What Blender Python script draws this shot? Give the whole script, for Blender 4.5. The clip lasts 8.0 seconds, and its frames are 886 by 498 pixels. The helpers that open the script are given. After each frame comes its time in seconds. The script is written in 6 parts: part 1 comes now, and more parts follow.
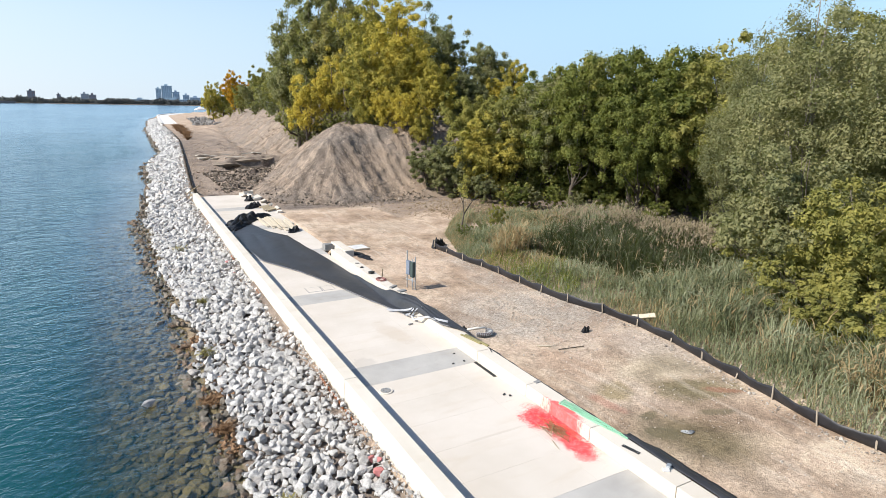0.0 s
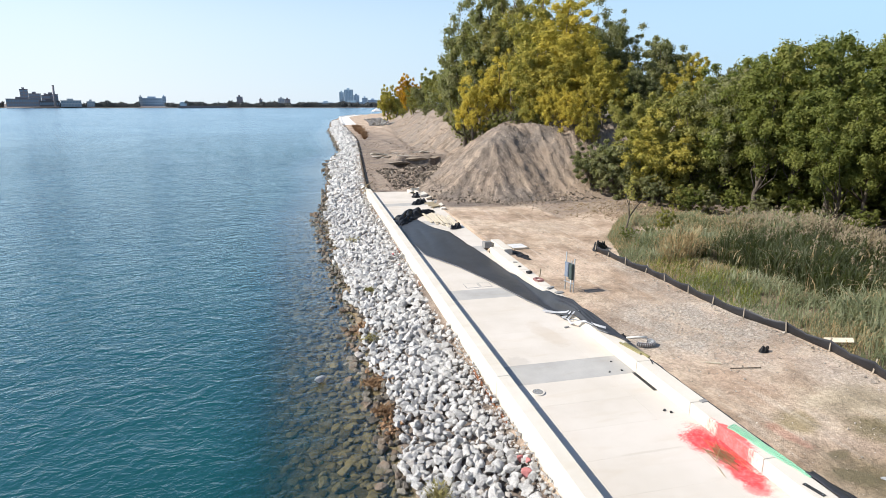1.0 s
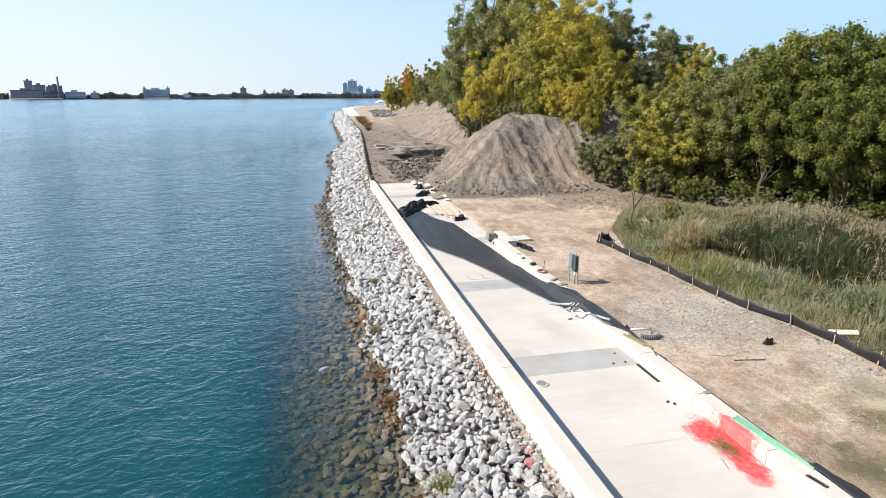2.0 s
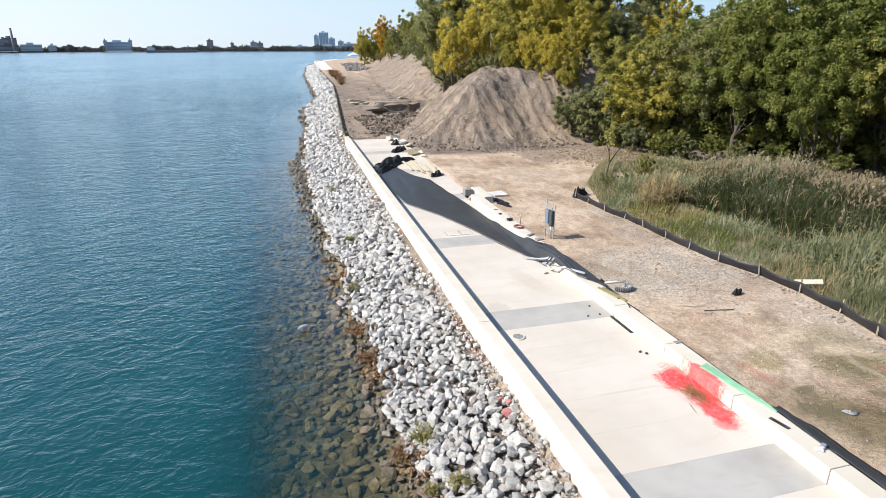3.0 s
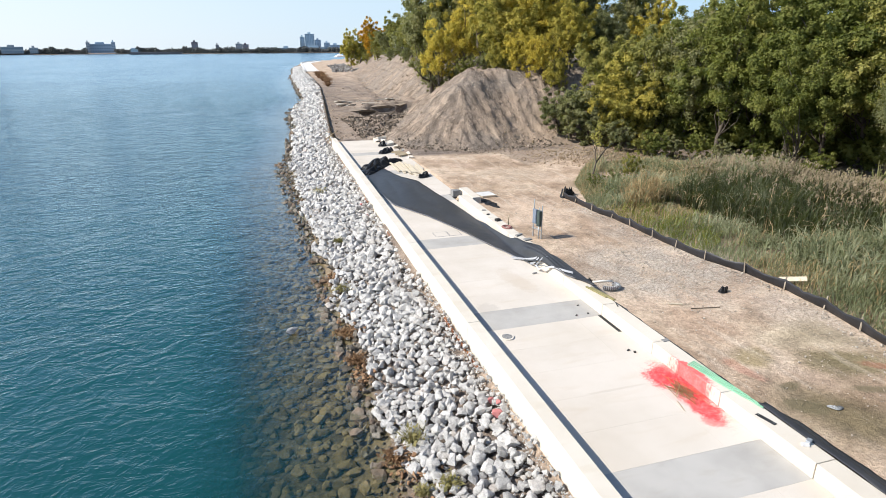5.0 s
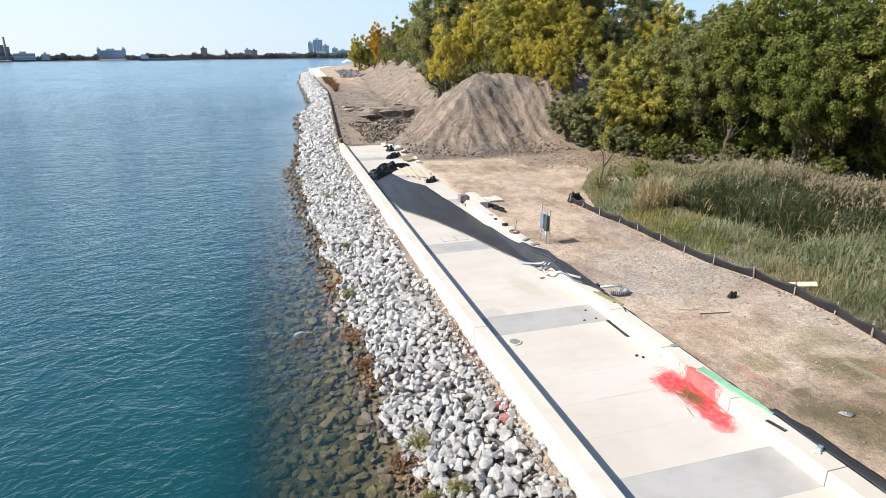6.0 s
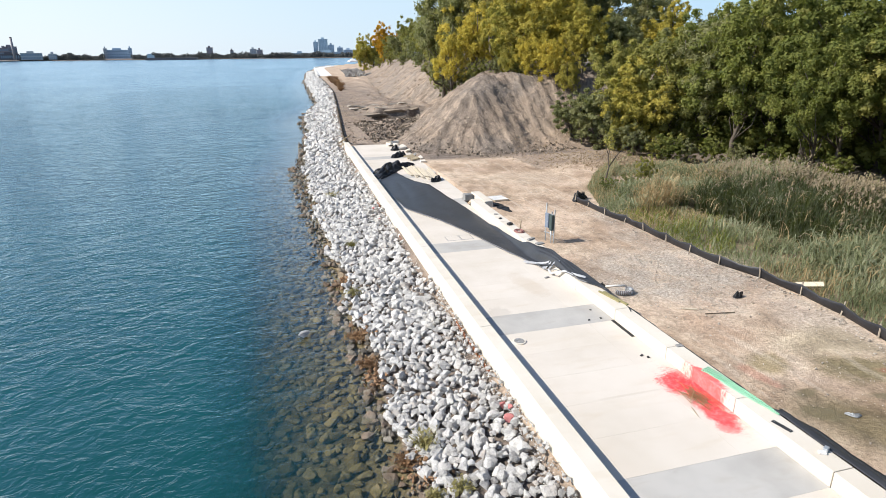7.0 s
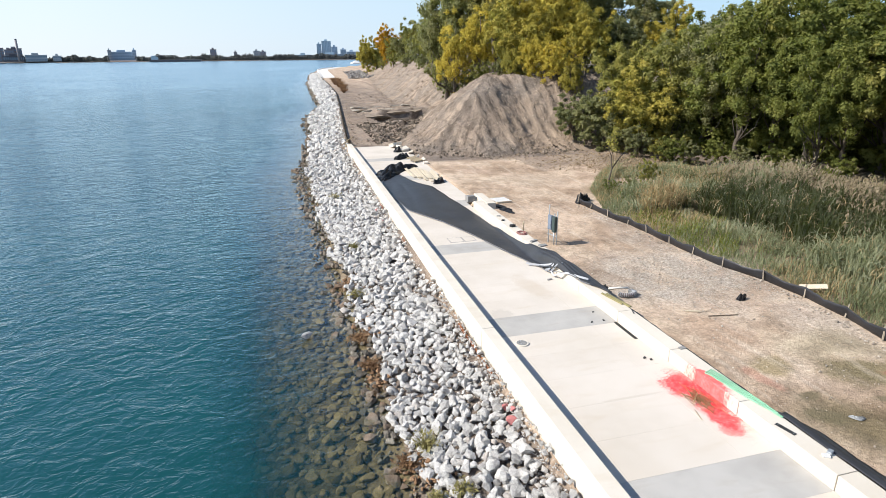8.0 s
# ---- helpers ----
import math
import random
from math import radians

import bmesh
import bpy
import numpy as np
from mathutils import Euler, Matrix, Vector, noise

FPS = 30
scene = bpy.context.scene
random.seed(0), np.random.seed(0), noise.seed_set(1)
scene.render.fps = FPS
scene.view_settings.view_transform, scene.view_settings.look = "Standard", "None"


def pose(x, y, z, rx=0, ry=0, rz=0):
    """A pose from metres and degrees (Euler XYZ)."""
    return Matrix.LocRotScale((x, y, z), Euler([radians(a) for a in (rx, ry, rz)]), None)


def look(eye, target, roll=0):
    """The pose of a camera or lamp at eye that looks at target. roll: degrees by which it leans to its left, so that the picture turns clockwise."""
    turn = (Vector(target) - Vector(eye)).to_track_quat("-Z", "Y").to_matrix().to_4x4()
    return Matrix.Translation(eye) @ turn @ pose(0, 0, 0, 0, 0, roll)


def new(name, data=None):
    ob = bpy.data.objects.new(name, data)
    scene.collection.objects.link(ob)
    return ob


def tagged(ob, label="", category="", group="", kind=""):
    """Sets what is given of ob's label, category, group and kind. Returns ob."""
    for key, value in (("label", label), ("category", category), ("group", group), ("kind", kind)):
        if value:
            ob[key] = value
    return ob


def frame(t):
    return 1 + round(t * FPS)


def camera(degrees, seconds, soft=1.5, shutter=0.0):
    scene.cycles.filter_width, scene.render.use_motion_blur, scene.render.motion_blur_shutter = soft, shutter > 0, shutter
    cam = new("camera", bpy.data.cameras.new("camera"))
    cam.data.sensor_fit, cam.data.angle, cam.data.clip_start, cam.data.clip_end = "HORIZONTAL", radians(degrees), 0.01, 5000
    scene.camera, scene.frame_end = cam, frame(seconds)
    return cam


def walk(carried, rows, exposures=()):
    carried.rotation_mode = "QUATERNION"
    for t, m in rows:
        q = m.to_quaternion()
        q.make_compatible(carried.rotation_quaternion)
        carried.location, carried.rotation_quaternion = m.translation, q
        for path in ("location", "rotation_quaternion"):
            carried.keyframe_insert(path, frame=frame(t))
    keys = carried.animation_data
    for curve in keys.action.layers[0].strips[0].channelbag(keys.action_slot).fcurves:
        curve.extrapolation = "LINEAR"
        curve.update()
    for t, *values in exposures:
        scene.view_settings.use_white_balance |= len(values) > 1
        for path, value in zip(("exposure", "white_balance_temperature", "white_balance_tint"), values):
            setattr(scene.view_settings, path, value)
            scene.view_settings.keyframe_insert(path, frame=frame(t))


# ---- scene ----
cam = camera(74.04, 8.0, soft=0.62)
PATH = [
    (0.0, pose(0, 0, 9, 76.21, -1.05, -29.03)),
    (0.2, pose(0, 0, 9, 76.21, -0.70, -23.78)),
    (0.5, pose(0, 0, 9, 76.21, -0.31, -18.05)),
    (0.7, pose(0, 0, 9, 76.12, -0.18, -15.70)),
    (1.0, pose(0, 0, 9, 75.99, -0.05, -13.42)),
    (1.2, pose(0, 0, 9, 75.95, -0.02, -12.85)),
    (2.3, pose(0, 0, 9, 74.19, 0.07, -13.36)),
    (2.5, pose(0, 0, 9, 73.26, 0.07, -13.82)),
    (3.0, pose(0, 0, 9, 70.93, 0.06, -15.40)),
    (3.5, pose(0, 0, 9, 69.40, 0.07, -16.57)),
    (4.0, pose(0, 0, 9, 69.10, 0.05, -17.14)),
    (4.5, pose(0, 0, 9, 69.96, 0.07, -17.03)),
    (5.0, pose(0, 0, 9, 71.02, 0.21, -16.65)),
    (6.5, pose(0, 0, 9, 71.49, 0.45, -15.72)),
    (7.0, pose(0, 0, 9, 71.41, 0.46, -15.50)),
    (7.5, pose(0, 0, 9, 71.44, 0.48, -15.33)),
    (8.0, pose(0, 0, 9, 71.58, 0.45, -15.22)),
]
walk(cam, PATH, exposures=[(0.0, 0.66)])

# ---- daylight ----
SUN_EL = radians(39.5)
SUN_AZ = math.atan2(-1.0, 0.05)          # from +Y towards +X: the sun stands over the river
TO_SUN = Vector((math.cos(SUN_EL) * math.sin(SUN_AZ), math.cos(SUN_EL) * math.cos(SUN_AZ), math.sin(SUN_EL)))

world = bpy.data.worlds.new("World")
scene.world = world
world.use_nodes = True
wn = world.node_tree.nodes
sky = wn.new("ShaderNodeTexSky")
sky.sky_type = "NISHITA"
sky.sun_disc = False
sky.sun_elevation = SUN_EL
sky.sun_rotation = SUN_AZ % (2 * math.pi)
sky.altitude = 180
sky.air_density = 1.0
sky.dust_density = 0.25
sky.ozone_density = 1.6
wn["Background"].inputs["Strength"].default_value = 0.12
wl = world.node_tree.links
way = wn.new("ShaderNodeTexCoord")
split = wn.new("ShaderNodeSeparateXYZ")
wl.new(way.outputs["Generated"], split.inputs[0])
low = wn.new("ShaderNodeMapRange")          # thin haze that whitens the sky towards the horizon all round
low.inputs["From Min"].default_value, low.inputs["From Max"].default_value = 0.0, 0.34
low.inputs["To Min"].default_value, low.inputs["To Max"].default_value = 0.86, 0.0
low.interpolation_type = "SMOOTHERSTEP"
wl.new(split.outputs["Z"], low.inputs["Value"])
haze = wn.new("ShaderNodeMix")
haze.data_type = "RGBA"
tint = wn.new("ShaderNodeMix")                # whiter on the sun's side, bluer away from it
tint.data_type = "RGBA"
tint.inputs[6].default_value = (4.25, 4.85, 5.5, 1)
tint.inputs[7].default_value = (2.1, 3.35, 4.8, 1)
side = wn.new("ShaderNodeMapRange")
side.inputs["From Min"].default_value, side.inputs["From Max"].default_value = -0.3, 0.75
wl.new(split.outputs["X"], side.inputs["Value"])
wl.new(side.outputs[0], tint.inputs[0])
wl.new(tint.outputs[2], haze.inputs[7])
wl.new(low.outputs[0], haze.inputs[0])
wl.new(sky.outputs[0], haze.inputs[6])
wl.new(haze.outputs[2], wn["Background"].inputs["Color"])

sun = new("sun", bpy.data.lights.new("sun", "SUN"))
sun.data.energy = 4.6
sun.data.angle = radians(0.53)
sun.data.color = (1.0, 0.95, 0.87)
sun.matrix_world = look(TO_SUN * 50, (0, 0, 0))


# ---- material helpers ----
class Nodes:
    """A small wrapper for writing node materials."""

    def __init__(self, name):
        self.mat = bpy.data.materials.new(name)
        self.mat.use_nodes = True
        self.tree = self.mat.node_tree
        self.tree.nodes.clear()
        self.out = self.tree.nodes.new("ShaderNodeOutputMaterial")

    def add(self, kind, inputs=None, attribute="", blend="", operation=""):
        node = self.tree.nodes.new("ShaderNode" + kind)
        if attribute:
            node.attribute_name = attribute
        if blend:
            node.data_type, node.blend_type = "RGBA", blend
        if operation:
            node.operation = operation
        for key, value in (inputs or {}).items():
            self.put(node, key, value)
        return node

    def put(self, node, key, value):
        if isinstance(value, bpy.types.NodeSocket):
            self.tree.links.new(value, node.inputs[key])
        elif isinstance(value, bpy.types.Node):
            self.tree.links.new(value.outputs[0], node.inputs[key])
        else:
            if isinstance(value, tuple) and len(value) == 3 and node.inputs[key].type == "RGBA":
                value = (*value, 1)
            node.inputs[key].default_value = value

    def coords(self, scale=(1, 1, 1), local=False):
        if local:
            src = self.add("TexCoord").outputs["Object"]
        else:
            src = self.add("NewGeometry").outputs["Position"]
        return self.add("Mapping", {"Vector": src, "Scale": scale}).outputs[0]

    def noise(self, vec, scale, detail=4, rough=0.55, distortion=0.0):
        return self.add("TexNoise", {"Vector": vec, "Scale": scale, "Detail": detail, "Roughness": rough, "Distortion": distortion}).outputs[0]

    def ramp(self, fac, stops):
        node = self.add("ValToRGB", {"Fac": fac})
        el = node.color_ramp.elements
        while len(el) < len(stops):
            el.new(0.5)
        for e, (pos, col) in zip(el, stops):
            e.position = pos
            e.color = (*col, 1) if isinstance(col, tuple) else (col, col, col, 1)
        return node.outputs[0]

    def mix(self, fac, a, b, blend="MIX"):
        node = self.add("Mix", blend=blend)
        self.put(node, 0, fac)
        for k, v in ((6, a), (7, b)):
            self.put(node, k, v)
        return node.outputs[2]

    def math(self, op, a, b=0.0):
        node = self.add("Math", operation=op)
        self.put(node, 0, a)
        self.put(node, 1, b)
        return node.outputs[0]

    def patch(self, cx, cy, rx, ry, turn=0.0, ragged=0.8, grain=2.2, speckle=1.15, soft=0.5):
        """1 inside a ragged sprayed spot on the plan, 0 outside."""
        node = self.add("Mapping", {"Vector": self.add("NewGeometry").outputs["Position"], "Location": (cx, cy, 0), "Rotation": (0, 0, radians(turn)), "Scale": (rx, ry, 1000)})
        node.vector_type = "TEXTURE"
        far = self.add("VectorMath", {0: node.outputs[0]}, operation="LENGTH").outputs["Value"]
        cloud = self.noise(self.coords((1, 1, 0.4)), grain, 4, 0.6)
        speck = self.noise(self.coords((1, 1, 0.4)), 16, 4, 0.75)
        edge = self.math("ADD", far, self.math("MULTIPLY", self.math("SUBTRACT", cloud, 0.5), ragged))
        edge = self.math("ADD", edge, self.math("MULTIPLY", self.math("SUBTRACT", speck, 0.5), speckle))
        return self.ramp(edge, [(0.85 - soft * 0.6, 1.0), (0.85 + soft * 0.4, 0.0)])

    def bump(self, height, strength, distance):
        return self.add("Bump", {"Height": height, "Strength": strength, "Distance": distance}).outputs[0]

    def surface(self, color, rough=0.8, bump=None, metallic=0.0, spec=0.3, **more):
        b = self.add("BsdfPrincipled", {"Base Color": color, "Roughness": rough, "Metallic": metallic, "Specular IOR Level": spec})
        if bump is not None:
            self.put(b, "Normal", bump)
        for key, value in more.items():
            self.put(b, key.replace("_", " "), value)
        self.tree.links.new(b.outputs[0], self.out.inputs[0])
        return self.mat


def simple(name, color, rough=0.7, vary=0.2, scale=6.0, bump=0.3, metallic=0.0, local=True, spec=0.3):
    """A plain material with blotches and grain in it."""
    n = Nodes(name)
    v = n.coords(local=local)
    big = n.noise(v, scale * 0.25, 3)
    fine = n.noise(v, scale * 4, 5)
    dark = tuple(c * (1 - vary) for c in color)
    light = tuple(min(1, c * (1 + vary)) for c in color)
    col = n.ramp(n.mix(0.4, big, fine), [(0.35, dark), (0.65, light)])
    return n.surface(col, rough, n.bump(fine, bump, 0.01), metallic, spec)


def concrete(name, light, dark, scale=1.0, paint=()):
    n = Nodes(name)
    v = n.coords()
    info = n.add("ObjectInfo").outputs["Random"]
    cloud = n.noise(v, 0.35 * scale, 5, 0.6)
    stain = n.noise(n.coords((0.5, 2.2, 2.2)), 0.8 * scale, 5, 0.62, 0.4)
    grain = n.noise(v, 60, 3)
    base = n.ramp(cloud, [(0.3, dark), (0.62, light)])
    warm = n.mix(n.ramp(stain, [(0.55, 0.0), (0.75, 0.35)]), base, tuple(c * f for c, f in zip(dark, (0.92, 0.84, 0.72))))
    tone = n.add("HueSaturation", {"Color": warm, "Value": n.add("MapRange", {"Value": info, "To Min": 0.985, "To Max": 1.015}).outputs[0]})
    col = n.mix(0.12, tone.outputs[0], n.ramp(grain, [(0.35, 0.25), (0.65, 0.75)]), "OVERLAY")
    mottle = n.noise(v, 7, 5, 0.7)
    for cx, cy, rx, ry, turn, strength, tint in paint:
        ink = n.mix(n.ramp(mottle, [(0.45, 0.0), (0.70, 0.4)]), tint, tuple(0.55 * c + 0.30 for c in tint)) if tint in (RED, GREEN) else tint
        col = n.mix(n.math("MULTIPLY", n.patch(cx, cy, rx, ry, turn, 1.1, 2.6, 1.3, 0.34), strength), col, ink)
    return n.surface(col, 0.85, n.bump(n.mix(0.5, grain, cloud), 0.25, 0.006), spec=0.2)


RED, GREEN = (0.70, 0.05, 0.055), (0.12, 0.48, 0.20)
SPRAY = ((10.30, 12.30, 0.60, 0.72, 10, 0.95, RED), (10.64, 11.6, 0.62, 1.0, 4, 0.95, RED), (10.34, 10.75, 0.42, 0.75, 8, 0.9, RED), (10.22, 10.22, 0.34, 0.38, 8, 0.6, RED),
         (10.6, 12.5, 0.5, 0.75, 14, 0.5, RED), (10.5, 11.4, 0.8, 2.0, 4, 0.16, RED),
         (9.2, 20.4, 0.5, 1.6, 10, 0.25, (0.40, 0.30, 0.20)), (7.1, 18.2, 0.5, 0.6, 0, 0.3, (0.30, 0.27, 0.23)), (8.6, 12.2, 1.2, 0.05, 0, 0.3, (0.40, 0.34, 0.27)))
KERBPAINT = ((10.72, 11.85, 0.34, 0.95, 0, 0.85, RED), (11.08, 11.75, 0.10, 0.5, 10, 0.5, GREEN), (11.26, 10.75, 0.10, 0.55, 10, 0.5, GREEN))
M_PAVE = concrete("pale_broomed_concrete", (0.58, 0.525, 0.46), (0.51, 0.455, 0.385), paint=SPRAY)
M_WALL = concrete("cream_cast_concrete", (0.60, 0.55, 0.475), (0.53, 0.475, 0.395), 1.4, paint=KERBPAINT)
M_GREY = concrete("grey_cured_concrete", (0.42, 0.40, 0.37), (0.335, 0.32, 0.295), 1.8)


def make_rock(name, a, b, c, rust=0.0):
    n = Nodes(name)
    isl = n.add("NewGeometry").outputs["Random Per Island"]
    rnd = n.math("FRACT", n.math("ADD", isl, n.add("ObjectInfo").outputs["Random"]))
    v = n.coords()
    blot = n.noise(v, 6, 6, 0.7)
    grain = n.noise(v, 34, 6, 0.75)
    tone = n.ramp(rnd, [(0.0, a), (0.7, b), (0.92, b), (1.0, c)])
    col = n.mix(n.ramp(blot, [(0.46, 0.0), (0.64, 0.5)]), tone, tuple(x * 0.6 for x in a))
    col = n.mix(0.45, col, n.ramp(grain, [(0.3, 0.15), (0.7, 0.85)]), "OVERLAY")
    if rust:
        col = n.mix(n.ramp(n.noise(v, 0.7, 4), [(0.5, 0.0), (0.62, rust)]), col, (0.25, 0.13, 0.06))
    return n.surface(col, 0.9, n.bump(n.mix(0.5, grain, blot), 1.0, 0.10), spec=0.15)


M_ROCK = make_rock("broken_limestone", (0.40, 0.385, 0.365), (0.64, 0.615, 0.58), (0.46, 0.40, 0.345))
M_WETROCK = make_rock("waterline_stone", (0.11, 0.098, 0.08), (0.25, 0.22, 0.18), (0.36, 0.33, 0.27), 0.45)
M_RUSTCLOD = make_rock("orange_clay_lumps", (0.25, 0.14, 0.075), (0.40, 0.25, 0.145), (0.30, 0.20, 0.14))
M_SUNKROCK = make_rock("algae_covered_stone", (0.11, 0.086, 0.046), (0.255, 0.20, 0.112), (0.19, 0.148, 0.082))
M_REDROCK = simple("pink_painted_stone", (0.42, 0.16, 0.15), 0.9, 0.25, 8)
M_DIRTCLOD = make_rock("earth_clods", (0.27, 0.215, 0.17), (0.42, 0.34, 0.265), (0.56, 0.465, 0.37))


def ground_material():
    n = Nodes("construction_dirt")
    v = n.coords()
    zone = n.add("Attribute", attribute="zone")
    sep = n.add("SeparateColor", {"Color": zone.outputs["Color"]})
    big = n.noise(v, 0.26, 5, 0.6)
    mid = n.noise(v, 0.9, 6, 0.65, 0.6)
    fine = n.noise(v, 9, 6, 0.7)
    grit = n.noise(v, 38, 4, 0.7)
    tracks = n.noise(n.coords((1.0, 0.12, 1.0)), 2.2, 4, 0.6, 0.3)
    tan = n.ramp(big, [(0.36, (0.28, 0.195, 0.133)), (0.48, (0.43, 0.315, 0.222)), (0.60, (0.57, 0.445, 0.33))])
    tan = n.mix(n.ramp(mid, [(0.48, 0.0), (0.62, 0.5)]), tan, (0.27, 0.20, 0.14))
    tan = n.mix(n.ramp(n.noise(v, 2.6, 5, 0.7, 0.8), [(0.52, 0.0), (0.62, 0.38)]), tan, (0.23, 0.175, 0.125))
    rosy = n.noise(n.coords((1, 1, 1)), 0.33, 4, 0.6, 0.5)
    tan = n.mix(n.ramp(rosy, [(0.5, 0.0), (0.66, 0.55)]), tan, (0.52, 0.385, 0.29))
    for cx, cy, rx, ry, turn, much, tint in ((13.7, 14.9, 1.3, 1.8, 20, 0.7, (0.40, 0.275, 0.19)), (16.3, 13.2, 2.1, 1.3, -20, 0.95, (0.62, 0.50, 0.365)), (16.2, 11.4, 1.9, 1.0, -20, 0.95, (0.21, 0.17, 0.095)),
                                             (13.5, 12.5, 0.9, 0.7, 20, 0.8, (0.27, 0.21, 0.11)), (13.6, 8.6, 1.2, 1.4, 0, 0.7, (0.34, 0.25, 0.165)), (15.0, 8.4, 1.1, 0.7, -25, 0.8, (0.60, 0.46, 0.33)),
                                             (16.4, 7.0, 1.6, 0.8, -10, 0.8, (0.64, 0.50, 0.36)), (18.4, 9.6, 1.6, 1.2, 0, 0.6, (0.58, 0.44, 0.31)), (14.6, 30.0, 2.2, 4.0, 0, 0.5, (0.54, 0.40, 0.295)), (17.6, 40.0, 3.0, 3.0, 0, 0.5, (0.40, 0.315, 0.235))):
        tan = n.mix(n.math("MULTIPLY", n.patch(cx, cy, rx, ry, turn, 1.2, 1.1), much), tan, tint)
    tan = n.mix(n.ramp(tracks, [(0.52, 0.0), (0.66, 0.35)]), tan, (0.60, 0.51, 0.41))
    gravel = n.ramp(n.mix(0.5, fine, grit), [(0.36, (0.20, 0.165, 0.135)), (0.5, (0.43, 0.375, 0.315)), (0.64, (0.60, 0.54, 0.465))])
    col = n.mix(n.math("MULTIPLY", sep.outputs["Red"], n.ramp(n.noise(v, 0.7, 5, 0.65, 0.7), [(0.38, 0.25), (0.58, 0.8)])), tan, gravel)
    # tone of damp earth, also laid on ground that is darkened for shade
    wet = n.ramp(mid, [(0.34, (0.085, 0.066, 0.032)), (0.5, (0.16, 0.125, 0.065)), (0.66, (0.26, 0.205, 0.125))])
    col = n.mix(sep.outputs["Green"], col, wet)
    low = n.add("MapRange", {"Value": n.add("SeparateXYZ", {"Vector": v}).outputs["Z"], "From Min": -1.9, "From Max": -1.6, "To Min": 1.0, "To Max": 0.0}).outputs[0]
    bed = n.ramp(n.mix(0.5, fine, mid), [(0.36, (0.045, 0.036, 0.022)), (0.5, (0.09, 0.073, 0.045)), (0.66, (0.16, 0.13, 0.08))])
    soil = n.ramp(n.mix(0.5, fine, mid), [(0.36, (0.085, 0.066, 0.054)), (0.5, (0.175, 0.14, 0.114)), (0.66, (0.29, 0.24, 0.195))])
    col = n.mix(sep.outputs["Blue"], col, soil)
    slope = n.add("Attribute", attribute="fall").outputs["Vector"]
    runs = n.noise(n.add("Mapping", {"Vector": slope, "Scale": (1.0, 0.16, 1.0)}).outputs[0], 1.5, 6, 0.68, 0.5)
    face = n.ramp(runs, [(0.36, (0.105, 0.08, 0.061)), (0.48, (0.22, 0.17, 0.13)), (0.58, (0.33, 0.255, 0.192)), (0.70, (0.49, 0.38, 0.28))])
    face = n.mix(n.ramp(n.noise(v, 0.16, 4, 0.6, 0.6), [(0.42, 0.0), (0.58, 0.6)]), face, (0.20, 0.175, 0.152))
    face = n.mix(n.ramp(mid, [(0.50, 0.0), (0.66, 0.55)]), face, (0.125, 0.103, 0.083))
    col = n.mix(n.math("MULTIPLY", zone.outputs["Alpha"], n.ramp(sep.outputs["Blue"], [(0.4, 0.9), (1.0, 0.35)])), col, face)
    col = n.mix(low, col, bed)
    specks = n.ramp(grit, [(0.64, 0.0), (0.74, 0.3)])
    col = n.mix(specks, col, (0.58, 0.52, 0.45))
    blot = n.noise(v, 2.1, 6, 0.72, 0.9)
    col = n.mix(0.42, col, n.ramp(n.mix(0.35, blot, fine), [(0.34, 0.10), (0.5, 0.52), (0.66, 0.86)]), "OVERLAY")
    col = n.mix(0.25, col, n.ramp(n.mix(0.4, fine, grit), [(0.34, 0.12), (0.66, 0.88)]), "OVERLAY")
    h = n.mix(n.math("MULTIPLY", zone.outputs["Alpha"], 0.7), n.mix(0.16, n.mix(0.5, mid, fine), grit), n.mix(0.65, runs, blot))
    rough = n.ramp(sep.outputs["Green"], [(0.3, 0.95), (1.0, 0.7)])
    for cx, cy, rx, ry, turn in ((12.95, 10.0, 0.85, 0.42, -20), (15.4, 10.1, 0.8, 0.24, -18), (13.3, 10.9, 0.5, 0.22, 10)):
        damp = n.patch(cx, cy, rx, ry, turn, 0.9)
        col = n.mix(n.math("MULTIPLY", damp, 0.7), col, (0.15, 0.125, 0.07))
        rough = n.mix(n.math("MULTIPLY", damp, 0.8), rough, (0.35, 0.35, 0.35))
    col = n.mix(n.math("MULTIPLY", n.patch(26.0, 55.0, 6.0, 5.0, 0, 1.2, 0.6), 0.6), col, n.mix(0.5, (0.56, 0.415, 0.29), face))
    for cx, cy, rx, ry, turn in ((12.75, 12.0, 0.32, 0.9, 8), (16.9, 11.0, 0.8, 0.25, -40)):
        col = n.mix(n.math("MULTIPLY", n.patch(cx, cy, rx, ry, turn, 1.6), 0.28), col, (0.42, 0.085, 0.06))
    return n.surface(col, rough, n.bump(h, 1.0, n.add("MapRange", {"Value": zone.outputs["Alpha"], "To Min": 0.12, "To Max": 0.42}).outputs[0]), spec=0.2)


M_GROUND = ground_material()


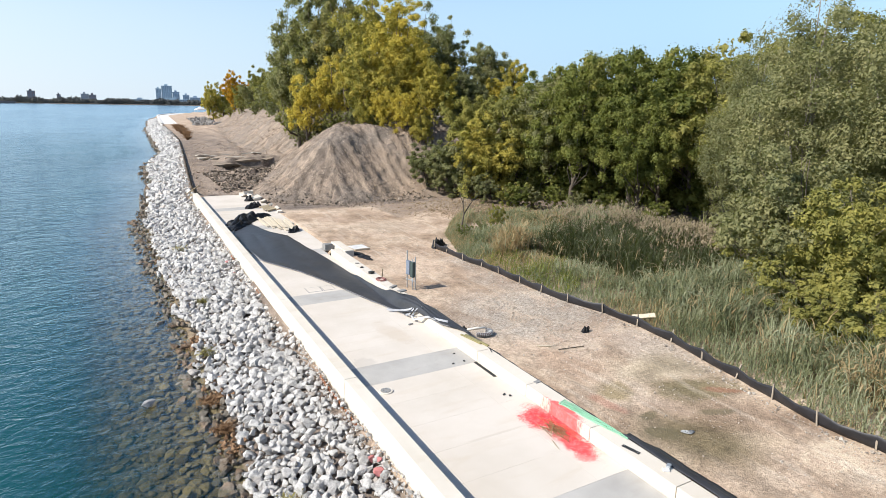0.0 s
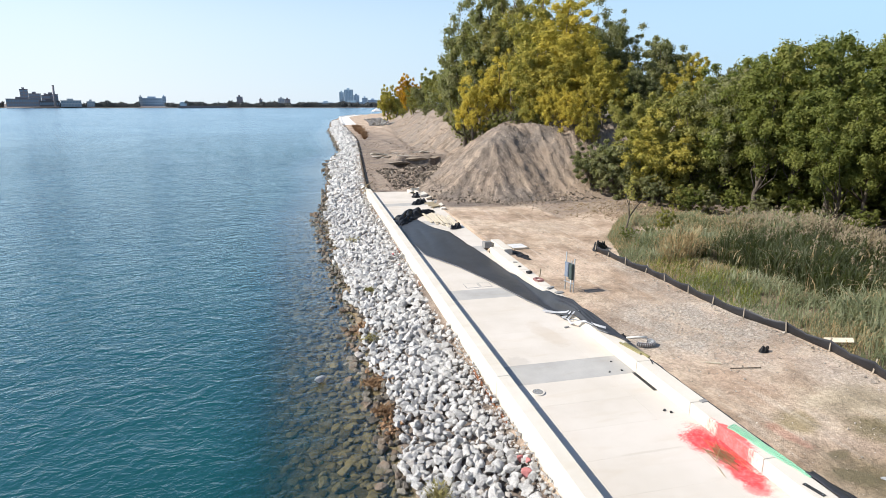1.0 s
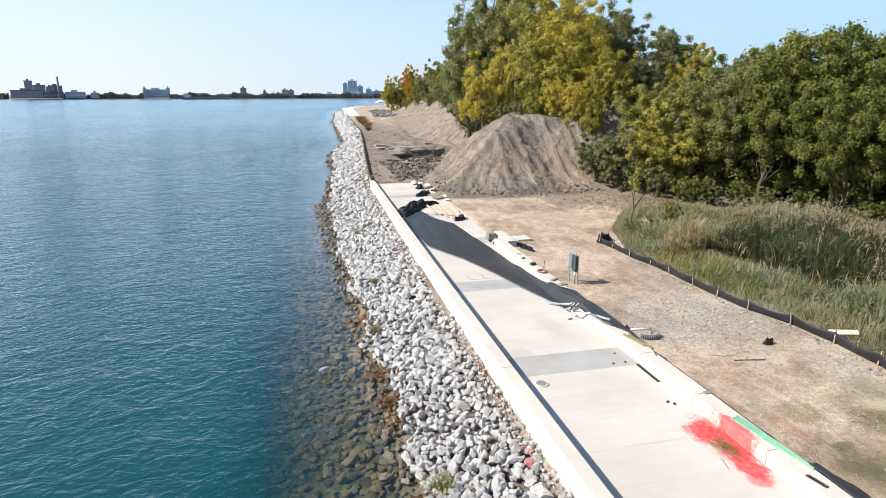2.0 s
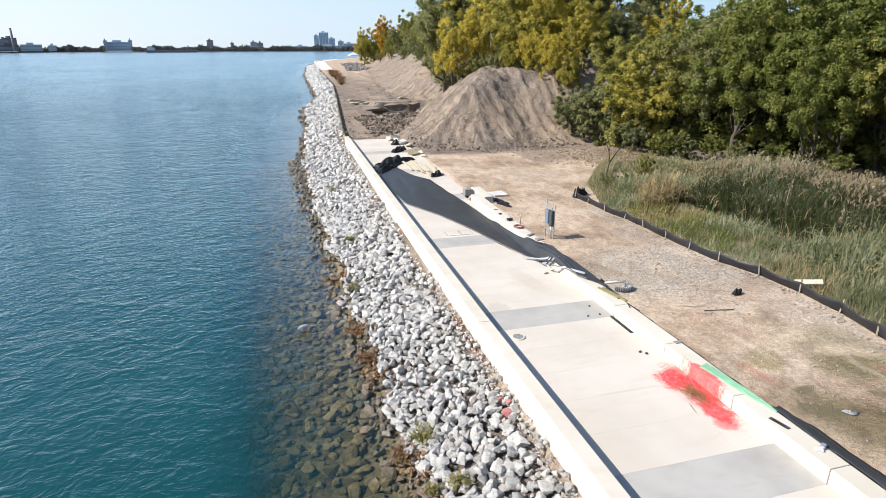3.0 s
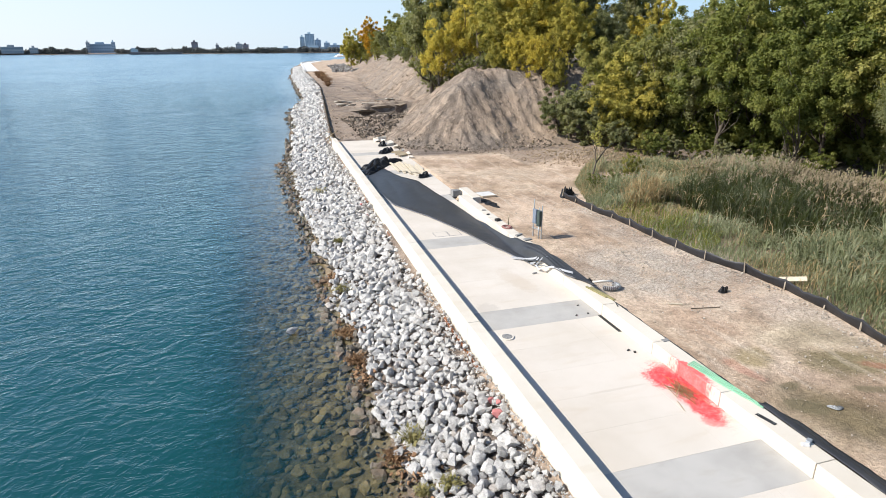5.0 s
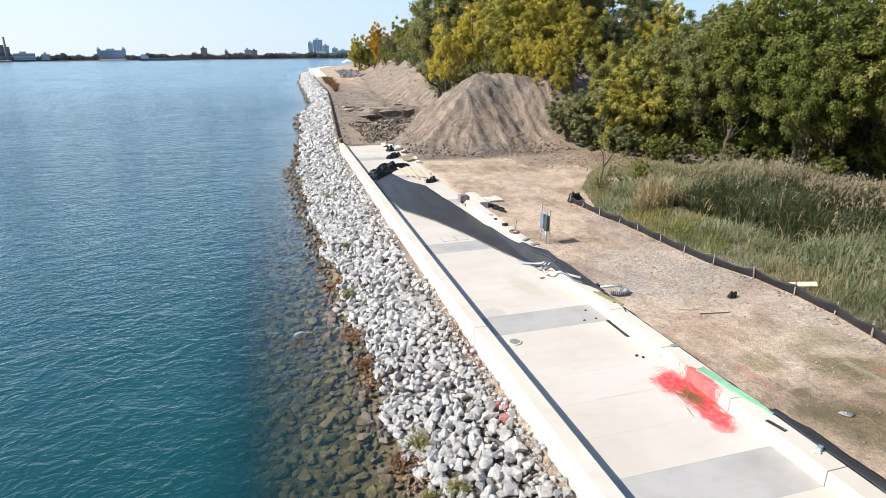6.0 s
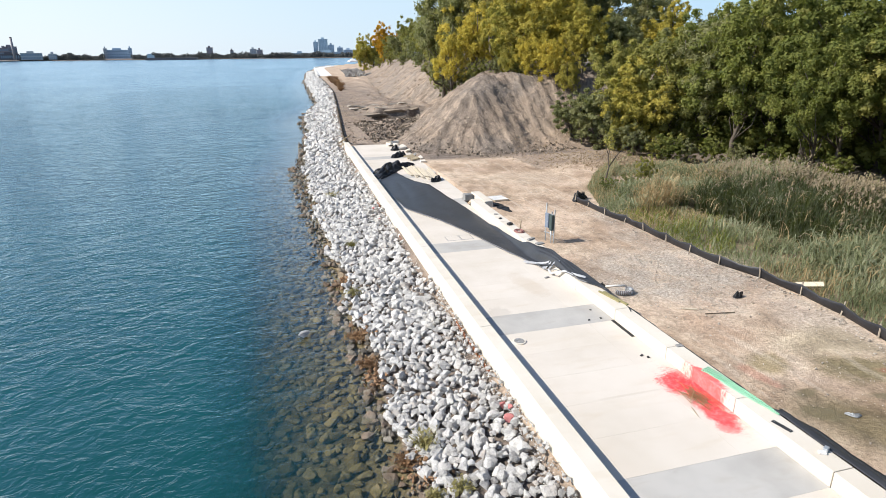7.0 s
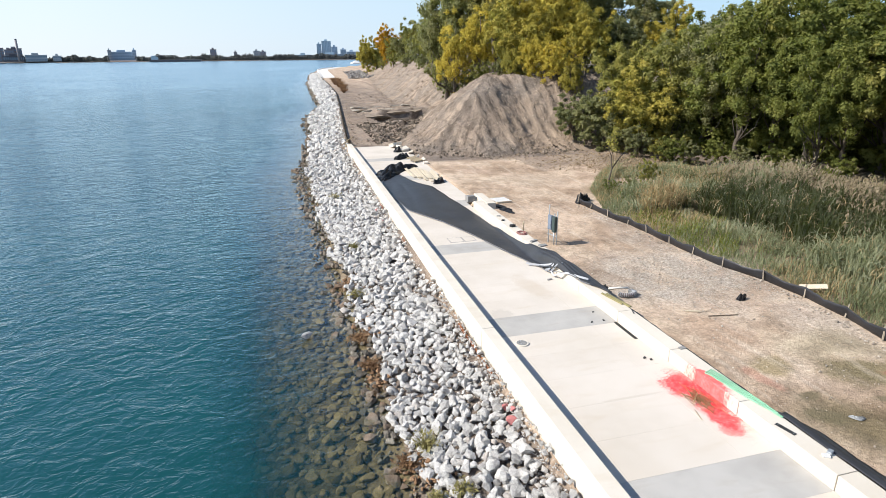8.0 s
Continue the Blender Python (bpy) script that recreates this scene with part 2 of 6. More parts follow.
def water_material():
    """River water: clear over the shallow stones, turbid teal where it is deep, rippled and reflecting."""
    n = Nodes("river_water")
    depth = n.add("Attribute", attribute="depth").outputs["Fac"]
    wob = n.noise(n.coords((0.6, 0.6, 1)), 0.8, 3)
    d = n.math("ADD", depth, n.math("MULTIPLY", n.math("SUBTRACT", wob, 0.5), 0.7))
    turbid = n.ramp(n.math("DIVIDE", d, 3.4), [(0.0, 0.03), (0.10, 0.12), (0.20, 0.34), (0.36, 0.74), (0.62, 0.99)])
    swirl = n.noise(n.coords((0.10, 0.4, 1)), 0.12, 4)
    deep = n.ramp(swirl, [(0.3, (0.004, 0.047, 0.05)), (0.7, (0.007, 0.062, 0.066))])
    yy = n.add("SeparateXYZ", {"Vector": n.add("NewGeometry").outputs["Position"]}).outputs["Y"]
    chop = n.noise(n.coords((0.9, 1.2, 1)), 4.6, 3, 0.6, 0.4)
    small = n.noise(n.coords((0.9, 1.2, 1)), 1.5, 3, 0.6, 0.8)
    wave = n.noise(n.coords((0.9, 1.1, 1)), 0.46, 3, 0.58, 0.9)
    swell = n.noise(n.coords((1.0, 0.8, 1)), 0.15, 3, 0.6, 0.9)
    group = n.noise(n.coords((1.0, 0.6, 1)), 0.045, 4, 0.62, 1.0)
    gust = n.noise(n.coords((0.5, 0.35, 1)), 0.03, 4, 0.6, 0.8)
    amp = n.ramp(gust, [(0.36, 0.7), (0.62, 1.0)])

    def grow(lo, hi, a, b):
        return n.add("MapRange", {"Value": yy, "From Min": lo, "From Max": hi, "To Min": a, "To Max": b}).outputs[0]

    height = n.math("ADD", n.math("MULTIPLY", chop, grow(8.0, 60.0, 0.15, 0.05)), n.math("MULTIPLY", small, grow(8.0, 40.0, 0.40, 0.62)))
    height = n.math("ADD", height, n.math("MULTIPLY", wave, grow(10.0, 60.0, 0.6, 0.9)))
    calm = n.add("MapRange", {"Value": depth, "From Min": 0.1, "From Max": 2.4, "To Min": 0.35, "To Max": 1.0}).outputs[0]
    height = n.math("MULTIPLY", n.math("MULTIPLY", height, calm), grow(30.0, 260.0, 0.95, 0.42))
    height = n.math("ADD", height, n.math("MULTIPLY", swell, grow(30.0, 140.0, 0.0, 1.7)))
    height = n.math("ADD", height, n.math("MULTIPLY", group, grow(80.0, 300.0, 0.0, 5.0)))
    nor = n.bump(n.math("MULTIPLY", height, amp), 1.0, 0.30)
    body = n.add("BsdfDiffuse", {"Color": deep})
    clear = n.add("BsdfTransparent", {"Color": (0.93, 0.94, 0.84)})
    mixed = n.add("MixShader", {0: turbid, 1: clear, 2: body})
    far = n.add("MapRange", {"Value": yy, "From Min": 10.0, "From Max": 260.0, "To Min": 0.06, "To Max": 0.16}).outputs[0]
    gloss = n.add("BsdfGlossy", {"Color": (0.79, 0.915, 1.0), "Roughness": far, "Normal": nor})
    facing = n.add("LayerWeight", {"Blend": 0.5, "Normal": nor}).outputs["Facing"]
    sheen = n.math("ADD", n.math("MULTIPLY", n.math("POWER", facing, 4.0), 0.97), 0.022)
    top = n.add("MixShader", {0: sheen, 1: mixed, 2: gloss})
    n.tree.links.new(top.outputs[0], n.out.inputs[0])
    return n.mat


M_WATER = water_material()


def leaf_material(name, shades, back=0.76, live=0.5):
    """Foliage: each leaf takes one of the tree's shades; light shines through thin leaves."""
    n = Nodes(name)
    isl = n.add("NewGeometry").outputs["Random Per Island"]
    info = n.add("ObjectInfo").outputs["Random"]
    clump = n.noise(n.coords(), 0.45, 3)
    f = n.math("ADD", n.math("MULTIPLY", isl, 0.26), n.math("MULTIPLY", clump, 0.94))
    f = n.math("ADD", f, n.math("MULTIPLY", n.math("SUBTRACT", info, 0.5), 0.22))
    col = n.ramp(n.math("SUBTRACT", f, 0.10), [(i / (len(shades) - 1) * 0.8 + 0.1, s) for i, s in enumerate(shades)])
    d = n.add("BsdfPrincipled", {"Base Color": col, "Roughness": 0.6, "Specular IOR Level": 0.15})
    tcol = n.mix(live, col, (0.25, 0.30, 0.02))
    t = n.add("BsdfTranslucent", {"Color": tcol})
    m = n.add("MixShader", {0: back * 0.55, 1: d, 2: t})
    n.tree.links.new(m.outputs[0], n.out.inputs[0])
    return n.mat


M_LEAF_GREEN = leaf_material("dark_green_leaves", [(0.042, 0.057, 0.019), (0.104, 0.123, 0.034), (0.19, 0.20, 0.052), (0.29, 0.275, 0.078)])
M_LEAF_OLIVE = leaf_material("olive_leaves", [(0.11, 0.12, 0.042), (0.215, 0.21, 0.065), (0.32, 0.29, 0.08), (0.44, 0.375, 0.11)])
M_LEAF_YELLOW = leaf_material("yellow_autumn_leaves", [(0.23, 0.20, 0.05), (0.45, 0.37, 0.075), (0.64, 0.49, 0.085), (0.76, 0.57, 0.10)])
M_LEAF_GOLD = leaf_material("golden_olive_leaves", [(0.17, 0.165, 0.05), (0.34, 0.30, 0.072), (0.50, 0.40, 0.085), (0.60, 0.47, 0.11)])
M_LEAF_GREY = leaf_material("grey_green_leaves", [(0.10, 0.112, 0.06), (0.18, 0.185, 0.088), (0.26, 0.25, 0.118), (0.36, 0.32, 0.15)])
M_LEAF_MIXED = leaf_material("grey_green_leaves_turning_orange", [(0.11, 0.12, 0.055), (0.20, 0.20, 0.088), (0.31, 0.265, 0.095), (0.52, 0.33, 0.075)])
M_LEAF_ORANGE = leaf_material("orange_autumn_leaves", [(0.26, 0.14, 0.03), (0.50, 0.26, 0.03), (0.66, 0.35, 0.035), (0.72, 0.44, 0.05)])
M_REED = leaf_material("drying_reed_blades", [(0.085, 0.10, 0.052), (0.21, 0.23, 0.125), (0.38, 0.39, 0.25), (0.60, 0.58, 0.43)], live=0.25)
# greener blades, darkened to stand in for the shade inside the tall stand
M_REEDSHADE = leaf_material("shade_dark_green_reeds", [(0.020, 0.027, 0.013), (0.045, 0.056, 0.028), (0.095, 0.105, 0.06), (0.27, 0.27, 0.19)])
M_PLUME = leaf_material("tan_reed_plumes", [(0.21, 0.17, 0.11), (0.34, 0.275, 0.18), (0.46, 0.38, 0.26)], live=0.0)
M_STRAW = leaf_material("dry_straw", [(0.30, 0.22, 0.11), (0.45, 0.34, 0.18), (0.56, 0.44, 0.26)], live=0.0)
M_WEED = leaf_material("yellowing_weeds", [(0.09, 0.12, 0.03), (0.20, 0.225, 0.05), (0.38, 0.36, 0.10)])
M_BARK = simple("grey_bark", (0.11, 0.09, 0.07), 0.95, 0.35, 3, 0.8)
M_BARKPALE = simple("pale_bark", (0.24, 0.21, 0.17), 0.95, 0.35, 3, 0.8)


# ---- mesh helpers ----
def mesh_from(name, verts, faces, mats=(), smooth=False):
    me = bpy.data.meshes.new(name)
    me.from_pydata([tuple(v) for v in verts], [], [tuple(f) for f in faces])
    for m in mats:
        me.materials.append(m)
    if smooth:
        me.polygons.foreach_set("use_smooth", [True] * len(me.polygons))
    me.update()
    return me


def quads_mesh(name, verts, n_faces, size, material, smooth=False):
    """Verts come face after face, each face of its own corners."""
    me = bpy.data.meshes.new(name)
    verts = np.asarray(verts, dtype=np.float32).reshape(-1, 3)
    me.vertices.add(len(verts))
    me.vertices.foreach_set("co", verts.ravel())
    me.loops.add(n_faces * size)
    me.loops.foreach_set("vertex_index", np.arange(n_faces * size, dtype=np.int32))
    me.polygons.add(n_faces)
    me.polygons.foreach_set("loop_start", np.arange(0, n_faces * size, size, dtype=np.int32))
    if smooth:
        me.polygons.foreach_set("use_smooth", np.ones(n_faces, dtype=bool))
    me.materials.append(material)
    me.update(calc_edges=True)
    return me


def bm_mesh(name, bm, material):
    me = bpy.data.meshes.new(name)
    bm.to_mesh(me)
    bm.free()
    me.materials.append(material)
    return me


def part(name, data, material, parent, label=""):
    """Links a bmesh or mesh as one object under a thing or a part."""
    me = bm_mesh(name, data, material) if isinstance(data, bmesh.types.BMesh) else data
    ob = new(name, me)
    ob.parent = parent
    return tagged(ob, label) if label else ob


def thing(name, label, category, m=None, group="", kind=""):
    ob = new(name)
    if m is not None:
        ob.matrix_basis = m
    return tagged(ob, label, category, group, kind)


def box(bm, lo, hi, bevel=0.0):
    """A box between two corners, with rounded edges."""
    geo = bmesh.ops.create_cube(bm, size=1.0)["verts"]
    lo, hi = Vector(lo), Vector(hi)
    for v in geo:
        v.co = Vector(((lo[i] + hi[i]) / 2 + v.co[i] * (hi[i] - lo[i]) for i in range(3)))
    if bevel:
        edges = {e for v in geo for e in v.link_edges}
        bmesh.ops.bevel(bm, geom=list(edges), offset=bevel, segments=2, profile=0.6, affect="EDGES")
    return bm


def new_box(lo, hi, bevel=0.0):
    return box(bmesh.new(), lo, hi, bevel)


def tube(verts, faces, points, radii, sides=6):
    """Adds a tapering tube along points to the two lists."""
    base = len(verts)
    pts = [Vector(p) for p in points]
    for i, p in enumerate(pts):
        d = (pts[min(i + 1, len(pts) - 1)] - pts[max(i - 1, 0)]).normalized()
        a = d.orthogonal().normalized()
        b = d.cross(a)
        for k in range(sides):
            t = 2 * math.pi * k / sides
            verts.append(p + (a * math.cos(t) + b * math.sin(t)) * radii[i])
    for i in range(len(pts) - 1):
        for k in range(sides):
            k2 = (k + 1) % sides
            faces.append((base + i * sides + k, base + i * sides + k2, base + (i + 1) * sides + k2, base + (i + 1) * sides + k))
    faces.append(tuple(base + k for k in range(sides))[::-1])
    faces.append(tuple(base + (len(pts) - 1) * sides + k for k in range(sides)))


def tube_mesh(name, points, radii, material, sides=6, smooth=True):
    v, f = [], []
    tube(v, f, points, radii if hasattr(radii, "__len__") else [radii] * len(points), sides)
    return mesh_from(name, v, f, [material], smooth)


def rock_mesh(name, rng, material, points=15, flat=0.75):
    """An angular broken stone about 1 m across: the hull of a knocked-about block."""
    bm = bmesh.new()
    stretch = Vector((rng.uniform(0.85, 1.25), rng.uniform(0.75, 1.05), flat * rng.uniform(0.85, 1.15)))
    for k in range(points):
        d = Vector(rng.normal(size=3)).normalized()
        boxy = max(abs(d.x), abs(d.y), abs(d.z))
        r = (0.40 / boxy ** 0.55) * rng.uniform(0.78, 1.16)
        bm.verts.new((d.x * r * stretch.x, d.y * r * stretch.y, d.z * r * stretch.z))
    hull = bmesh.ops.convex_hull(bm, input=bm.verts)
    bmesh.ops.delete(bm, geom=[g for g in hull["geom_interior"] if isinstance(g, bmesh.types.BMVert)], context="VERTS")
    return bm_mesh(name, bm, material)


def scatter(name, protos, places, material):
    """One mesh of many pieces. places: rows of x, y, z, scale, three turns, index of the prototype."""
    allv, allf, base = [], [], 0
    places = np.asarray(places)
    cache = []
    for me in protos:
        co = np.empty(len(me.vertices) * 3)
        me.vertices.foreach_get("co", co)
        me.calc_loop_triangles()
        tri = np.empty(len(me.loop_triangles) * 3, dtype=np.int32)
        me.loop_triangles.foreach_get("vertices", tri)
        cache.append((co.reshape(-1, 3), tri))
    for x, y, z, s, a, b, c, k in places:
        co, tri = cache[int(k) % len(cache)]
        r = np.array(Euler((a, b, c)).to_matrix())
        allv.append(co @ r.T * s + (x, y, z))
        allf.append(tri + base)
        base += len(co)
    v = np.concatenate(allv).astype(np.float32)
    f = np.concatenate(allf).astype(np.int32)
    me = bpy.data.meshes.new(name)
    me.vertices.add(len(v))
    me.vertices.foreach_set("co", v.ravel())
    me.loops.add(len(f))
    me.loops.foreach_set("vertex_index", f)
    me.polygons.add(len(f) // 3)
    me.polygons.foreach_set("loop_start", np.arange(0, len(f), 3, dtype=np.int32))
    me.materials.append(material)
    me.update(calc_edges=True)
    me.shade_flat()
    return me


# ---- the lie of the land ----
SHORE_Y = [-400, 19, 60, 65, 82, 111, 145, 187, 249, 384, 472, 548, 700, 1200, 2500, 4500]
SHORE_X = [5.75, 5.75, 6.25, 6.4, 7.8, 10.2, 12.9, 14.7, 16.7, 24, 47, 75, 200, 900, 4000, 9000]
WATER_Z = -1.6
FAR_SHORE = 1290
WALK_END = 60.2
BANK = [(70, 40), (48, 45), (36, 50.5), (30, 52.2), (24.8, 52.0), (18.0, 50.5), (12.6, 54), (10.8, 60), (13.5, 70), (18.5, 79), (24, 90),
        (25, 101), (21.5, 112), (21.6, 123), (26, 168), (33, 227), (41, 280), (75, 420), (300, 600), (3800, 900), (3800, 40)]


def shore(y):
    """The line along the river on which the sea wall and, past it, the low barrier stand."""
    return np.interp(y, SHORE_Y, SHORE_X)


def spread_of(y):
    """How far the rocks reach out into the river, against the near end of the wall."""
    return np.interp(y, [14, 24, 34, 50, 57, 64, 84, 96, 109, 130, 140, 153, 225, 260], [1.0, 1.12, 1.27, 1.36, 1.44, 1.27, 1.24, 1.62, 1.58, 1.08, 1.10, 1.35, 1.6, 1.3])


def lumps(x, y, size, seed=0.0):
    """Smooth wandering noise, about -1 to 1."""
    x, y = x / size + seed * 7.3, y / size - seed * 3.1
    return (np.sin(x * 1.7 + np.sin(y * 1.3 + seed)) + np.sin(y * 1.9 + np.sin(x * 1.1) * 1.4) + np.sin((x + y) * 1.13 + 2 * np.sin((x - y) * 0.7))) / 3


def smooth(t):
    t = np.clip(t, 0, 1)
    return t * t * (3 - 2 * t)


def bank_depth(x, y):
    """Signed distance into the bank; positive inside."""
    pts = np.array(BANK, dtype=float)
    best = np.full(x.shape, 1e9)
    inside = np.zeros(x.shape, dtype=bool)
    for (ax, ay), (bx, by) in zip(pts, np.roll(pts, -1, 0)):
        dx, dy = bx - ax, by - ay
        t = np.clip(((x - ax) * dx + (y - ay) * dy) / (dx * dx + dy * dy), 0, 1)
        best = np.minimum(best, np.hypot(x - ax - t * dx, y - ay - t * dy))
        cross = (ay > y) != (by > y)
        with np.errstate(divide="ignore", invalid="ignore"):
            inside ^= cross & (x < (bx - ax) * (y - ay) / (by - ay) + ax)
    return np.where(inside, best, -best)


def bank_along(x, y):
    """Length along the edge of the bank up to the place nearest to a point."""
    pts = np.array(BANK, dtype=float)
    best, s, run = np.full(x.shape, 1e9), np.zeros(x.shape), 0.0
    for (ax, ay), (bx, by) in zip(pts[:-1], pts[1:]):
        dx, dy = bx - ax, by - ay
        n = math.hypot(dx, dy)
        raw = ((x - ax) * dx + (y - ay) * dy) / (n * n)
        t = np.clip(raw, 0, 1)
        far = np.hypot(x - ax - t * dx, y - ay - t * dy)
        s = np.where(far < best, run + np.clip(raw, -0.6, 1.6) * n, s)
        best = np.minimum(best, far)
        run += n
    return s


def ground_z(x, y):
    x, y = np.asarray(x, dtype=float), np.asarray(y, dtype=float)
    u = x - shore(y)
    u_all = u
    u = np.where(u < 0, u / spread_of(y), u)
    river = np.interp(u, [-4000, -30, -11, -8, -6.2, -4.4, -3.4, -0.2], [-8, -7, -4.9, -3.5, -2.5, -1.92, -1.68, -0.72])
    shelf = smooth((34 - y) / 16) * smooth((u + 9.5) / 2.5) * smooth((-3.6 - u) / 1.5)
    river = river + shelf * np.interp(u, [-9.5, -7, -5, -3.6], [0.7, 0.35, 0.08, 0.0])
    river = river + 0.05 * lumps(x, y, 0.5, 2)
    u = u_all
    near = np.hypot(x, y) < 400
    land = 0.03 * lumps(x, y, 3.0, 1) + 0.02 * lumps(x, y, 0.8, 3)
    ruts = np.exp(-((np.mod(x + 1.2 * np.sin(y * 0.09), 2.3) - 0.5) / 0.22) ** 2) * smooth((x - 12.2) / 1.0) * smooth((18 - x) / 1.5) * (y < 52)
    land = land - 0.045 * ruts * (0.6 + 0.4 * lumps(x, y, 0.35, 14))
    walkway = (y < WALK_END - 0.3) & (u < 5.55)
    land = np.where(walkway, -0.35, land)
    z = np.where(u < -0.1, river, land)
    d = bank_depth(x, y)
    top = 6.45 + 0.45 * lumps(x, y, 9, 4)
    t = np.clip((d + 0.5 * lumps(x, y, 2.2, 5) * near) / 10.0, 0, 1)
    rise = top * (0.72 * t + 0.28 * smooth(t))
    along = bank_along(x, y)
    rills = np.abs(lumps(along + 0.25 * lumps(x, y, 1.5, 31), d * 0.22, 0.42, 12)) + 0.5 * np.abs(lumps(along * 0.45, d * 0.12, 0.5, 32))
    rough = smooth(d / 1.5) * (0.20 * lumps(x, y, 1.3, 6) + 0.12 * lumps(x, y, 0.55, 7) - 0.20 * rills + 0.17 * lumps(x, y, 0.33, 18) + 0.5 * smooth((d - 7) / 2) * smooth((12 - d) / 2) * lumps(x, y, 0.9, 13)) * near
    z = z + np.where(d > 0, rise + rough, 0)
    soil = smooth((d + 7) / 6) * smooth((y - 56) / 5) * (d < 0) * smooth((x - 9.5) / 2)
    z = z + soil * near * (0.25 + 0.22 * lumps(x, y, 1.1, 8) + 0.10 * lumps(x, y, 0.45, 9))
    edge = 0.7 * lumps(x, y, 1.6, 21)
    pit = smooth((x - 12.8 + edge) / 1.6) * smooth((21.5 + edge - x) / 2) * smooth((y - 81.2 + edge) / 1.6) * smooth((89.2 + edge - y) / 0.9)
    ledge = smooth((x - 12.5 + edge) / 2) * smooth((25 - x) / 2) * smooth((y - 88.8 + edge) / 0.8) * smooth((104 - y) / 10)
    hump = np.exp(-(((x - 14.2) / 3.2) ** 2 + ((y - 73) / 4.5) ** 2))
    z = z - 2.4 * pit + 0.95 * ledge + hump * (0.75 + 0.25 * lumps(x, y, 0.8, 22))
    dug = smooth((y - 60.5) / 2) * smooth((130 - y) / 30) * smooth((x - shore(y) - 1.5) / 1.5) * (d < 0.5)
    z = z + dug * near * (0.10 * lumps(x, y, 1.4, 23) + 0.10 * lumps(x, y, 0.6, 24))
    z = np.where((y > FAR_SHORE) & (u < -20), -1.0, z)
    return z


GRID_X, GRID_Y = np.arange(-12, 75.01, 0.3), np.arange(-4, 235.01, 0.3)
GRID_Z = ground_z(*np.meshgrid(GRID_X, GRID_Y)).tolist()


def gz(x, y):
    """Height of the ground at one place."""
    i, k = (x + 12) / 0.3, (y + 4) / 0.3
    if not (0 <= i < len(GRID_X) - 1 and 0 <= k < len(GRID_Y) - 1):
        return float(ground_z(np.array([x]), np.array([y]))[0])
    a, b = int(i), int(k)
    i, k = i - a, k - b
    return (GRID_Z[b][a] * (1 - i) + GRID_Z[b][a + 1] * i) * (1 - k) + (GRID_Z[b + 1][a] * (1 - i) + GRID_Z[b + 1][a + 1] * i) * k


GRID_D = bank_depth(*np.meshgrid(GRID_X, GRID_Y)).tolist()


def bank_at(x, y):
    """Distance into the bank at one place near by."""
    return GRID_D[int((y + 4) / 0.3)][int((x + 12) / 0.3)]


def lump(x, y, size, seed=0.0):
    """lumps() for one place."""
    x, y = x / size + seed * 7.3, y / size - seed * 3.1
    return (math.sin(x * 1.7 + math.sin(y * 1.3 + seed)) + math.sin(y * 1.9 + math.sin(x * 1.1) * 1.4) + math.sin((x + y) * 1.13 + 2 * math.sin((x - y) * 0.7))) / 3


def lines(lo, hi, dense_lo, dense_hi, step, grow=1.18):
    """Grid lines: even inside the dense stretch, ever wider outside it."""
    mid = list(np.arange(dense_lo, dense_hi + step / 2, step))
    up, s = [], step
    while (up or mid)[-1] < hi:
        s *= grow
        up.append((up or mid)[-1] + s)
    down, s = [], step
    while (down or mid[:1])[-1] > lo:
        s *= grow
        down.append((down or mid[:1])[-1] - s)
    return np.array(sorted(down) + mid + up)


